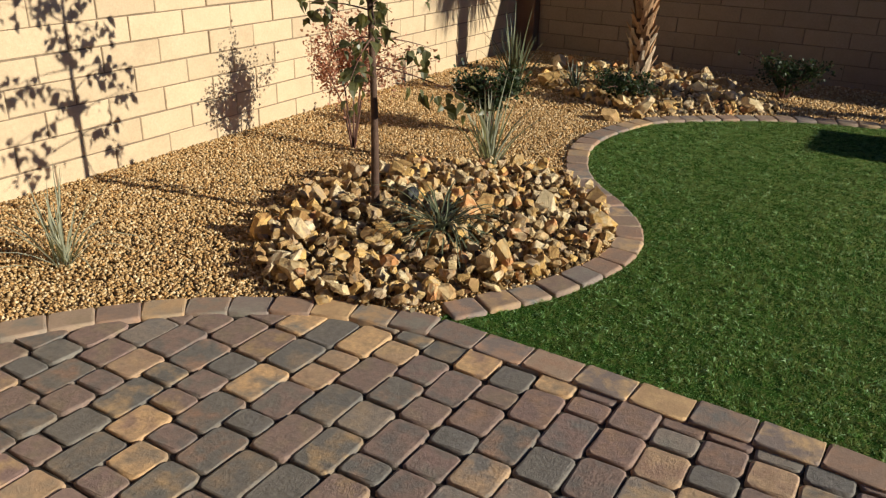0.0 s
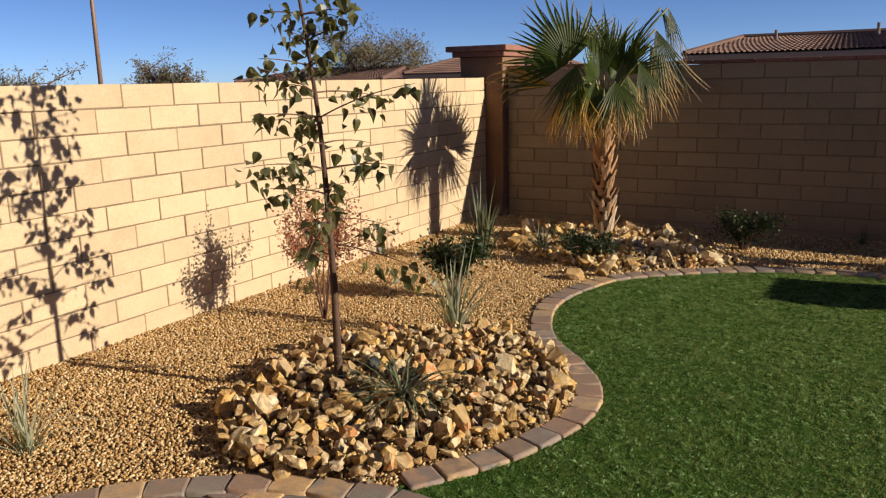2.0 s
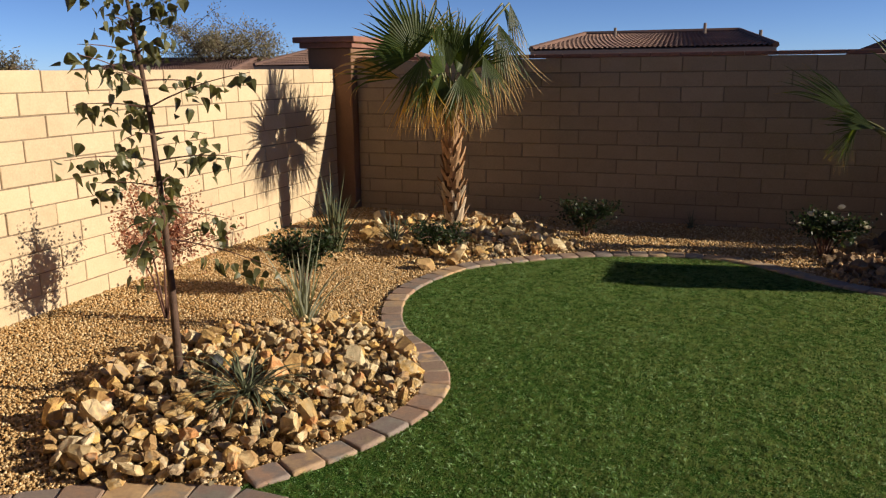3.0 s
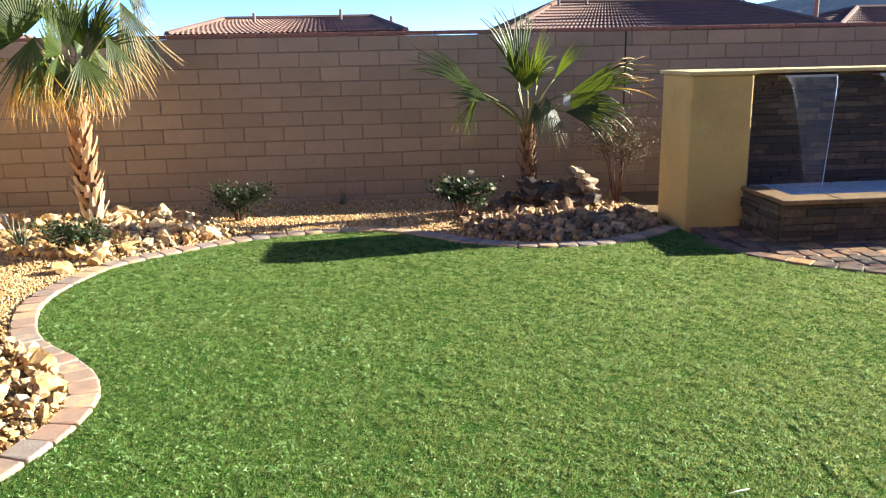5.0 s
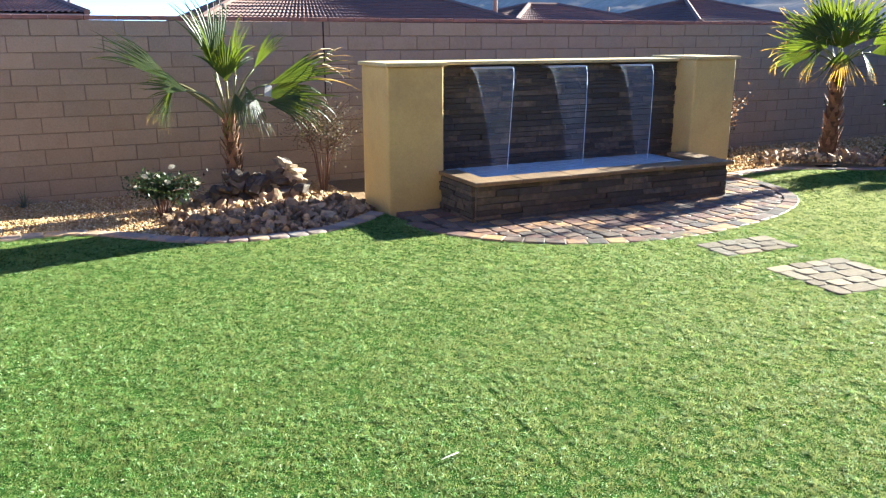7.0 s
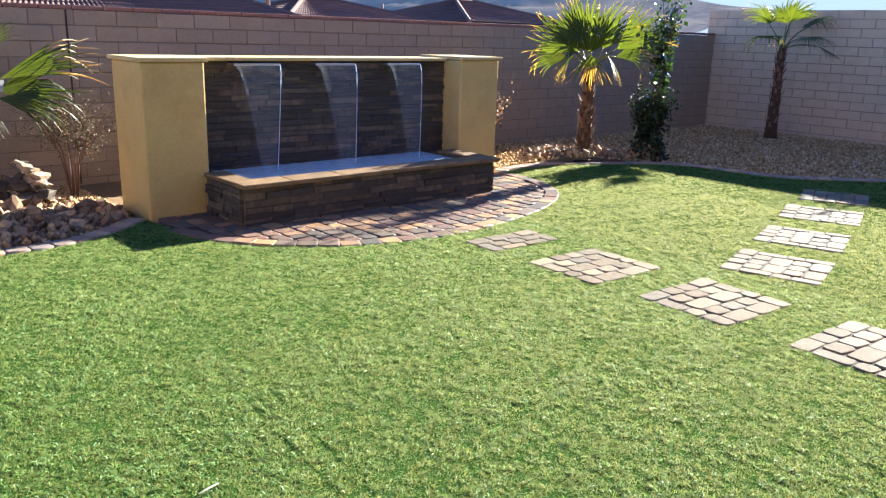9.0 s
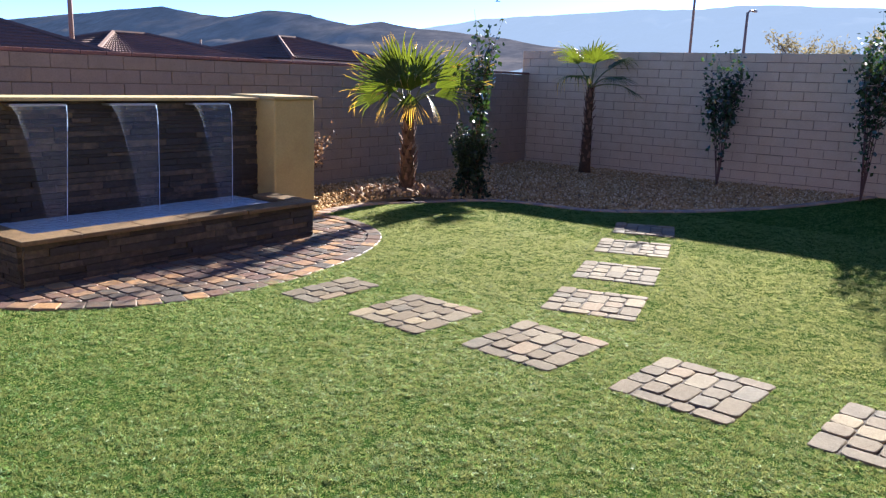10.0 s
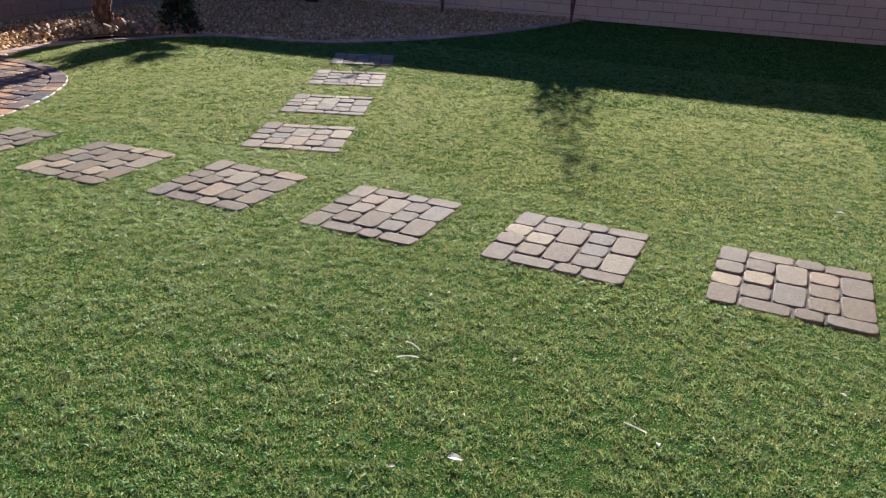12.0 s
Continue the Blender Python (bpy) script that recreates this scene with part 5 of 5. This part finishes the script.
for x, z, k, tilt in ((0.22, 0.40, 0.17, 0.35), (0.27, 0.355, 0.18, 0.3), (0.31, 0.31, 0.17, 0.2), (0.30, 0.27, 0.19, 0.15), (0.33, 0.225, 0.16, 0.3), (0.32, 0.15, 0.1, 0.9), (0.17, 0.10, 0.3, -0.1)):
    piece("slab", rng.choice(PALE_SLABS), stack, Matrix.Translation((x, -0.06, z)) @ Euler((0.1, tilt, rng.uniform(-0.4, 0.4))).to_matrix().to_4x4() @ Matrix.Diagonal((k, k * 0.8, k, 1)))


# small spot light half hidden behind the grass clump
spot = thing("garden_light", (2.0, -0.26, 0.09), "small black garden spot light on a spike among rocks", "garden light")
bm = bmesh.new()
tube(bm, [(0, 0, -0.1), (0, 0, 0.07)], [0.009, 0.009], 8)
part("spike", bm, M_BLACK, spot)
bm = bmesh.new()
tube(bm, [(-0.05, 0.02, 0.075), (-0.045, 0.018, 0.08), (0.03, -0.012, 0.125), (0.034, -0.014, 0.128)], [0.018, 0.028, 0.034, 0.028], 12)
part("lamp_head", bm, M_BLACK, spot, smooth=True)


# ---- rocks, gravel ----
ROCKS = rock_meshes(14, 41, M_ROCK)
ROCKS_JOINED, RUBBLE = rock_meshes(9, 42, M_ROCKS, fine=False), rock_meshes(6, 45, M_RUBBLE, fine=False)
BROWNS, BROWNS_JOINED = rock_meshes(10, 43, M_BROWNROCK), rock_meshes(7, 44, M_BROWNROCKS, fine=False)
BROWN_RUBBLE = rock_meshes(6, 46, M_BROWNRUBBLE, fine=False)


def rock_bed(name, at, label, poly, gap, size, seed, most=300, grow=0.8, pile=0.045, single=ROCKS, joined=ROCKS_JOINED, small=RUBBLE):
    bed = thing(name, (at[0], at[1], 0.0), label, "rock bed")
    rng = random.Random(seed)
    P = scatter(poly, gap, 9000, seed)
    P = P[np.argsort(P[:, 1])]
    verts, faces = [], []
    for i, (x, y) in enumerate(P):
        k = size * rng.uniform(0.6, 1.25) * (1.9 if rng.random() < 0.09 else 1.0)
        z = float(rise(x, y)) + k * 0.2 * grow + rng.uniform(0.0, pile)
        t = Matrix.Translation((x - at[0], y - at[1], z)) @ Euler((rng.uniform(-1.1, 1.1), rng.uniform(-1.1, 1.1), rng.uniform(0, 6.28))).to_matrix().to_4x4() @ Matrix.Diagonal((k, k * rng.uniform(0.7, 1.1), k * rng.uniform(0.55, 1.1), 1))
        if i < most:
            piece("rock", rng.choice(single), bed, t)
            continue
        me = rng.choice(joined)
        o = len(verts)
        verts += [t @ v.co for v in me.vertices]
        faces += [tuple(o + i for i in p.vertices) for p in me.polygons]
    if verts:
        tagged(link("rubble", raw("rubble", verts, faces, joined[0].materials[0]), None, bed), kind="stuff")
    # small rubble between and under the large rocks, its colour darkened as gap shade
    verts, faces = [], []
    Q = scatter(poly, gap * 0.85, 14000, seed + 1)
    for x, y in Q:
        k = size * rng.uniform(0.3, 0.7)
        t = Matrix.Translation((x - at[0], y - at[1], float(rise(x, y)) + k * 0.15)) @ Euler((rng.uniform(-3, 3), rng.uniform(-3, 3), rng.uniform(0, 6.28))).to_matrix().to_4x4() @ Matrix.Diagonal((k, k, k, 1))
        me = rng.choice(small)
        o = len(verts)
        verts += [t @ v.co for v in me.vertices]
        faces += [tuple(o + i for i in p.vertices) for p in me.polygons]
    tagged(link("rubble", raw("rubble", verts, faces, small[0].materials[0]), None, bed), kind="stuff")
    return bed


rock_bed("rock_mound", (2.05, 0.0), "mound of rough golden rocks round a young tree", MOUND, 0.045, 0.058, 51, pile=0.065)
rock_bed("rock_bed", (1.9, 3.7), "bed of golden and grey rubble round a palm", BED_A, 0.056, 0.074, 52, pile=0.03)
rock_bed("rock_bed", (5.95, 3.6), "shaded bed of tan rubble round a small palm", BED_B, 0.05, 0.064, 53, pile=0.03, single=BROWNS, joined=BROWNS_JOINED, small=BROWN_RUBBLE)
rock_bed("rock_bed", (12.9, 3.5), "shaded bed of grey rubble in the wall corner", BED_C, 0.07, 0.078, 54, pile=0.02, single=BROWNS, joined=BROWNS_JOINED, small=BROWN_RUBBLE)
for x, y, k, rz in ((2.04, 2.55, 0.13, 20), (2.2, 2.72, 0.08, 80), (1.93, 2.7, 0.07, 130)):
    r = link("boulder", ROCKS[3].copy(), None)
    r.matrix_basis = Matrix.Translation((x, y, 0.03)) @ Matrix.Rotation(radians(rz), 4, "Z") @ Matrix.Diagonal((k, k * 1.1, k, 1))
    tagged(r, "single orange-tan rock beside the paver edging", "rock", "loose rocks by the edging")


def pebbles(name, poly, holes, per_m2, size, seed, label):
    n = np.random.default_rng(seed)
    poly = np.asarray(poly)
    lo, hi = poly.min(0), poly.max(0)
    count = int(np.prod(hi - lo) * per_m2)
    P = n.uniform(lo, hi, (count, 2))
    keep = inside(poly, P[:, 0], P[:, 1])
    for h in holes:
        keep &= ~inside(h, P[:, 0], P[:, 1])
    P = P[keep]
    k = size * n.uniform(0.55, 1.35, len(P))
    R = turns(len(P), n) * k[:, None, None]
    z = rise(P[:, 0], P[:, 1]) - 0.010 + k * 0.35 + n.uniform(0, 0.004, len(P))
    m = np.concatenate([R, np.stack([P[:, 0], P[:, 1], z], 1)[:, :, None]], 2)
    base = [(0.6, 0.05, 0.05), (-0.38, 0.46, 0), (-0.3, -0.5, 0.06), (0.1, 0.05, 0.46), (-0.06, 0, -0.44)]
    faces = [(0, 1, 3), (1, 2, 3), (2, 0, 3), (1, 0, 4), (2, 1, 4), (0, 2, 4)]
    ob = link(name, many(name, base, faces, m, M_GRAVEL), None)
    return tagged(ob, label, "gravel", kind="stuff")


NEAR_BED = [(0.0, -2.9), (0.75, -2.9)] + [tuple(p) for p in offset_line(ARC, 0.07)] + [tuple(p) for p in offset_line(CURB, 0.065)[:24]] + [(2.1, 2.6), (0.0, 2.6)]
pebbles("gravel", NEAR_BED, [], 7400, 0.0168, 61, "loose golden crushed gravel beside the patio")
FAR_BED = [(0.0, 2.6), (2.1, 2.6)] + [tuple(p) for p in offset_line(CURB, 0.065)[24:]] + [(6.9, 3.6), (6.9, BACK_Y), (0.0, BACK_Y)]
pebbles("gravel", FAR_BED, [], 3700, 0.022, 62, "loose golden crushed gravel along the back wall")
pebbles("gravel", [tuple(p) for p in offset_line(CURB_RIGHT, 0.065)] + [(RIGHT_X, BACK_Y), (11.2, BACK_Y)], [], 620, 0.036, 63, "loose gravel in the shaded corner bed")


# ---- turf ----
def turf(name, zones, seed, label, wide, tall, two, material=M_BLADE):
    n = np.random.default_rng(seed)
    pts = []
    for x0, x1, y0, y1, per in zones:
        c = int((x1 - x0) * (y1 - y0) * per)
        P = n.uniform((x0, y0), (x1, y1), (c, 2))
        keep = inside(LAWN, P[:, 0], P[:, 1])
        for a, b, rz, deep in [(q[0], q[1], q[2], q[3]) for q in PADS] + [(q[0], q[1], q[2], q[3]) for q in PADS2]:
            c_, s_ = math.cos(radians(rz)), math.sin(radians(rz))
            dx, dy = P[:, 0] - a, P[:, 1] - b
            keep &= ~((abs(dx * c_ + dy * s_) < 0.345) & (abs(-dx * s_ + dy * c_) < deep / 2 - 0.005))
        pts.append(P[keep])
    P = np.vstack(pts)
    N = len(P)
    # the pile curls every way, leans in patches and stands in small tufts with hollows between
    X, Y = P[:, 0], P[:, 1]
    patch = cloud(X, Y, 0.5, 1) + 0.6 * cloud(X, Y, 0.21, 2)
    tuft = 0.8 * cloud(X, Y, 0.045, 3) + 1.15 * cloud(X, Y, 0.024, 4)
    fine = cloud(X, Y, 0.03, 5)
    a = n.uniform(0, 2 * math.pi, N)
    lean = n.uniform(0.45, 1.6, N)
    h = tall * n.uniform(0.6, 1.15, N) * np.clip(0.95 + 0.12 * patch + 0.68 * tuft + 0.28 * cloud(X, Y, 0.13, 6), 0.3, 2.1)
    crease = np.minimum(abs(cloud(X, Y, 0.55, 8)), abs(cloud(X, Y, 0.8, 9)))
    h *= 1 - 0.45 * np.exp(-(crease / 0.012) ** 2)
    # seams between the rolls of turf, open here and there
    for (ax, ay), (bx, by) in (((4.3, 2.11), (6.95, 1.72)), ((6.03, -0.05), (5.9, -1.2)), ((6.14, -0.25), (6.02, -1.1))):
        k = np.clip(((X - ax) * (bx - ax) + (Y - ay) * (by - ay)) / ((bx - ax) ** 2 + (by - ay) ** 2), 0, 1)
        gap = np.hypot(X - ax - k * (bx - ax), Y - ay - k * (by - ay))
        h *= 1 - 0.75 * np.exp(-(gap / 0.009) ** 2) * (cloud(X, Y, 0.16, 11) > -0.1)
    w = wide * n.uniform(0.7, 1.3, N)
    d = np.stack([np.cos(a), np.sin(a)], 1)
    turn = patch * 1.5 + tuft * 2.5 + fine
    d += 0.8 * np.stack([np.cos(turn), np.sin(turn)], 1)
    d /= np.linalg.norm(d, axis=1)[:, None]
    s = np.stack([-d[:, 1], d[:, 0]], 1) * w[:, None]
    base = np.c_[P, np.full(N, 0.0)]
    mid = np.c_[P + d * (h * lean * 0.35)[:, None], h * 0.55]
    tip = np.c_[P + d * (h * lean * 1.1)[:, None], h * (1.0 - 0.4 * lean)]
    S = np.c_[s, w * n.uniform(-0.9, 0.9, N)]
    if two:
        V = np.stack([base, mid + S, tip, mid - S], 1).reshape(-1, 3)
        F = (np.array([(0, 1, 3), (1, 2, 3)])[None] + (np.arange(N) * 4)[:, None, None]).reshape(-1, 3)
    else:
        V = np.stack([base - S, base + S, tip], 1).reshape(-1, 3)
        F = (np.array([(0, 1, 2)])[None] + (np.arange(N) * 3)[:, None, None]).reshape(-1, 3)
    ob = link(name, tri_mesh(name, V, F, material), None)
    return tagged(ob, label, "grass", kind="stuff")


turf("turf_near", [(2.3, 9.6, -4.6, 0.2, 40000)], 71, "dense bright green artificial turf blades", 0.0014, 0.0135, False)
# strands added as painted glints over the lawn
turf("turf_strands", [(2.1, 9.6, -4.6, 3.7, 3600)], 73, "pale strands coloured as glints on the artificial turf", 0.0015, 0.0125, True, M_GLINT_STRAND)
turf("turf_far", [(2.1, 9.6, 0.2, 3.7, 24000), (9.6, 12.2, -4.6, 3.6, 25000), (12.2, 14.6, -4.6, 3.6, 13000), (5.8, 14.6, -7.8, -4.6, 8500), (14.6, 18.5, -7.8, -4.6, 4000), (14.6, 18.5, -4.6, 0.6, 5000)], 72, "artificial turf blades further over the lawn", 0.0016, 0.0148, False)

# dry scraps on the turf
for i, (x, y, kind) in enumerate(((7.5, -2.49, 1), (7.58, -2.55, 1), (7.65, -2.89, 0), (10.02, -4.25, 2), (8.16, -4.04, 0), (7.9, -4.02, 0), (7.03, -2.85, 2), (6.93, -2.72, 0), (7.39, -3.4, 1), (7.35, -3.44, 0), (5.6, -0.9, 1))):
    rng = random.Random(i)
    bm = bmesh.new()
    k = (0.012, 0.05, 0.028)[kind]
    rows = []
    for s_ in np.linspace(0, 1, 6):
        wd = k * (0.5 if kind != 1 else 0.06) * math.sin(math.pi * min(0.96, max(0.08, s_))) + 0.0015
        bend = 0.35 * k * s_ * s_ * (1 if i % 2 else -1)
        rows.append([bm.verts.new((s_ * k * 1.6, bend + e * wd, 0.004 * math.sin(s_ * 3) + z)) for e, z in ((-1, 0.003), (0, 0.0), (1, 0.003))])
    for p, q in zip(rows, rows[1:]):
        for c_ in (0, 1):
            bm.faces.new((p[c_], p[c_ + 1], q[c_ + 1], q[c_]))
    bm.normal_update()
    ob = part("dry_scrap", bm, M_PETAL)
    ob.matrix_basis = pose(x, y, 0.019, 0, 0, rng.uniform(0, 360))
    tagged(ob, "dry pale plant scrap lying on the turf", "plant scrap", "scraps on the turf")


# ---- beyond the walls ----
def roof_face(bm, a, b, c, d, step=0.16):
    """A slope of barrel tiles: a, b along the eave, d, c along the ridge above them."""
    a, b, c, d = (np.array(v, float) for v in (a, b, c, d))
    wide, deep = np.linalg.norm(b - a), np.linalg.norm((d + c) / 2 - (a + b) / 2)
    nu, nv = max(4, int(wide / step) * 4), max(3, int(deep / 0.36))
    up = np.cross(b - a, (d + c) / 2 - (a + b) / 2)
    up /= np.linalg.norm(up)
    U = np.linspace(0, 1, nu + 1)
    bump = 0.045 * np.abs(np.sin(np.pi * U * nu / 4))
    last = None
    for j in range(nv):
        v0, v1 = j / nv, (j + 1.0) / nv
        lo = [bm.verts.new(a + (b - a) * u + (d + (c - d) * u - a - (b - a) * u) * v0 + up * (h + 0.035)) for u, h in zip(U, bump)]
        hi = [bm.verts.new(a + (b - a) * u + (d + (c - d) * u - a - (b - a) * u) * v1 + up * h) for u, h in zip(U, bump)]
        for i in range(nu):
            bm.faces.new((lo[i], lo[i + 1], hi[i + 1], hi[i]))
            if last:
                bm.faces.new((last[i], last[i + 1], lo[i + 1], lo[i]))
        last = hi


def house(at, label, wide, deep, eave, ridge, ridge_len, pipes=(), rz=0.0):
    """A stucco house under a hipped roof of barrel tiles."""
    h = thing("house", at, label, "house", "houses beyond the wall", rz)
    bm = bmesh.new()
    box(bm, -wide / 2 + 0.4, wide / 2 - 0.4, 0.4, deep - 0.4, -0.1, eave)
    part("wall", bm, M_HOUSE, h)
    x, y, r = wide / 2, deep, ridge_len / 2
    R0, R1 = (-r, deep / 2, ridge), (r, deep / 2, ridge)
    A, B, C, D = (-x, 0, eave), (x, 0, eave), (x, y, eave), (-x, y, eave)
    bm = bmesh.new()
    box(bm, -x + 0.1, x - 0.1, 0.1, y - 0.1, eave - 0.005, eave + 0.02)
    roof = part("roof", bm, M_TILE, h, "hipped clay tile roof")
    for q in ((A, B, R1, R0), (B, C, R1, R1), (C, D, R0, R1), (D, A, R0, R0)):
        bm = bmesh.new()
        roof_face(bm, *q)
        part("roof_slope", bm, M_TILE, roof)
    for p, q in ((R0, R1), (A, R0), (B, R1), (C, R1), (D, R0)):
        bm = bmesh.new()
        p, q = Vector(p), Vector(q)
        tube(bm, [p + Vector((0, 0, 0.05)), q + Vector((0, 0, 0.05))], [0.1, 0.1], 6)
        part("ridge_cap", bm, M_TILE, roof)
    bm = bmesh.new()
    box(bm, -x - 0.02, x + 0.02, -0.02, y + 0.02, eave - 0.16, eave - 0.01)
    part("fascia", bm, M_HOUSE, roof)
    for px, py, pz in pipes:
        bm = bmesh.new()
        tube(bm, [(px, py, pz - 0.8), (px, py, pz)], [0.05, 0.05], 8)
        part("vent_pipe", bm, M_PIPE, roof)
    return h


house((1.77, 22.0, -0.05), "single-storey house with brown clay tile hip roof", 7.2, 8.0, 2.22, 2.8, 5.2, ((-1.4, 3.0, 3.0), (1.5, 3.4, 3.1), (3.2, 1.5, 2.75)))
house((13.6, 20.0, -0.05), "single-storey house with brown clay tile hip roof", 12.0, 9.0, 1.75, 3.1, 6.0, ((-3.0, 4.0, 3.3), (-2.0, 4.2, 3.35), (3.5, 4.2, 3.3)))
house((24.6, 24.0, -0.05), "distant house with brown tile roof", 8.5, 9.0, 1.95, 2.95, 1.5, ((2.5, 3, 2.9),))
house((33.5, 24.0, -0.05), "distant house with brown tile roof", 7.5, 9.0, 2.2, 3.3, 1.2)
house((-21.0, 27.0, -0.05), "distant house with brown tile roof", 9.0, 9.0, 1.7, 2.3, 6.0, ((-2, 3, 2.7),))
house((-12.3, 27.0, -0.05), "distant house with brown tile roof", 6.0, 9.0, 1.9, 2.9, 2.5)


def pole(at, label, height, r):
    p = thing("light_pole", at, label, "light pole")
    bm = bmesh.new()
    tube(bm, [(0, 0, -0.1), (0, 0, height * 0.5), (0, 0, height)], [r, r * 0.85, r * 0.7], 10)
    part("shaft", bm, M_POLE, p, smooth=True)
    bm = bmesh.new()
    tube(bm, [(0, 0, height - 0.05), (0.5, 0, height + 0.15), (1.3, 0, height + 0.2)], [r * 0.5, r * 0.45, r * 0.4], 8)
    arm = part("arm", bm, M_POLE, p)
    bm = bmesh.new()
    box(bm, 1.2, 1.75, -0.12, 0.12, height + 0.12, height + 0.26, 0.04)
    part("lamp_head", bm, M_PIPE, arm)
    return p


pole((-20.0, 14.96, -0.05), "tall weathered brown steel light pole", 7.5, 0.085)
pole((19.62, 24.0, -0.05), "tall slender steel light pole", 8.0, 0.09)
pole((45.0, 11.62, -0.05), "tall thin steel pole beyond the wall", 9.0, 0.075)
pole((60.0, 13.5, -0.05), "distant steel light pole", 6.5, 0.12)


def far_tree(at, label, size, count, leaf, seed, stems=9):
    """A thinly leaved desert tree: forked limbs and a loose crown of small clumps."""
    rng, n = random.Random(seed), np.random.default_rng(seed)
    p = thing("desert_tree", at, label, "tree", "desert trees beyond the wall")
    bm = bmesh.new()
    tube(bm, [(0, 0, -0.2), (0.05, 0, size[2] * 0.25)], [0.14, 0.1], 7)
    part("trunk", bm, M_BARK, p)
    ends = []
    for i in range(stems):
        bm = bmesh.new()
        a = i * 2.4
        e = Vector((math.cos(a) * size[0] * rng.uniform(0.4, 1.0), math.sin(a) * size[1] * rng.uniform(0.4, 1.0), size[2] * rng.uniform(0.55, 1.0)))
        m = Vector((e.x * 0.35, e.y * 0.35, size[2] * 0.45))
        tube(bm, [(0.05, 0, size[2] * 0.22), m, e], [0.07, 0.045, 0.012], 5)
        for j in range(7):
            b0 = m.lerp(e, rng.uniform(0.1, 0.95))
            b1 = b0 + Vector((rng.gauss(0, 0.3) * size[0], rng.gauss(0, 0.3) * size[1], rng.uniform(0.0, 0.3) * size[2]))
            tube(bm, [b0, b1], [0.025, 0.006], 4)
            ends.append((b0, b1))
        part("limb", bm, M_BARK, p)
    A = np.array([[*a, *b] for a, b in ends])[n.integers(0, len(ends), count)]
    s = n.uniform(0.2, 1.1, (count, 1))
    c = A[:, :3] * (1 - s) + A[:, 3:] * s + n.normal(0, 0.05, (count, 3)) * np.array(size)
    R = turns(count, n) * (leaf * n.uniform(0.5, 1.4, (count, 1, 1)))
    me = many("crown", [(0, 0, 0), (0.5, 0.16, 0.05), (1, 0, 0), (0.5, -0.16, 0.05)], [(0, 3, 2), (0, 2, 1)], np.concatenate([R, c[:, :, None]], 2), M_FARTREE)
    tagged(link("crown", me, None, p), kind="stuff")
    return p


far_tree((-20.3, 18.0, -0.05), "thin olive desert tree beyond the wall", (1.5, 1.7, 2.45), 5200, 0.13, 81)
far_tree((-21.0, 12.6, -0.05), "low olive desert bush beyond the wall", (1.2, 1.5, 1.95), 3000, 0.13, 82)
far_tree((-20.0, 31.5, -0.05), "wide thin-leaved desert tree beyond the wall", (3.2, 3.6, 4.1), 13000, 0.14, 83, 13)
for i, (x, y, z) in enumerate(((58.0, 8.5, 4.4), (60.0, 4.5, 4.7), (56.0, 0.5, 4.6), (57.0, -4.0, 4.5), (66.0, -9.0, 4.4))):
    far_tree((x, y, -0.05), "pale olive desert tree far beyond the wall", (2.6, 2.6, z), 4200, 0.24, 90 + i)


def ridge_line(name, material, label, x, ys, tops, deep, seed):
    """A range of hills along y at distance x, its skyline through ys, tops."""
    bm = bmesh.new()
    yy = np.linspace(ys[0], ys[-1], 150)
    top = np.interp(yy, ys, tops)
    rows = []
    for j in range(14):
        s = j / 13
        row = []
        for y, t in zip(yy, top):
            g = noise.fractal((y * 0.012, s * 2.5, seed), 0.7, 2.1, 5)
            z = -3 + (t + 3) * (s ** 0.8) * (1 + 0.16 * g * (1 - s) * 2) + t * 0.03 * g
            row.append(bm.verts.new((x - deep * (1 - s) + 8 * g, y, z)))
        rows.append(row)
    for a, b in zip(rows, rows[1:]):
        for i in range(len(yy) - 1):
            bm.faces.new((a[i], b[i], b[i + 1], a[i + 1]))
    ob = part(name, bm, material, None, label, smooth=True)
    return tagged(ob, kind="structure")


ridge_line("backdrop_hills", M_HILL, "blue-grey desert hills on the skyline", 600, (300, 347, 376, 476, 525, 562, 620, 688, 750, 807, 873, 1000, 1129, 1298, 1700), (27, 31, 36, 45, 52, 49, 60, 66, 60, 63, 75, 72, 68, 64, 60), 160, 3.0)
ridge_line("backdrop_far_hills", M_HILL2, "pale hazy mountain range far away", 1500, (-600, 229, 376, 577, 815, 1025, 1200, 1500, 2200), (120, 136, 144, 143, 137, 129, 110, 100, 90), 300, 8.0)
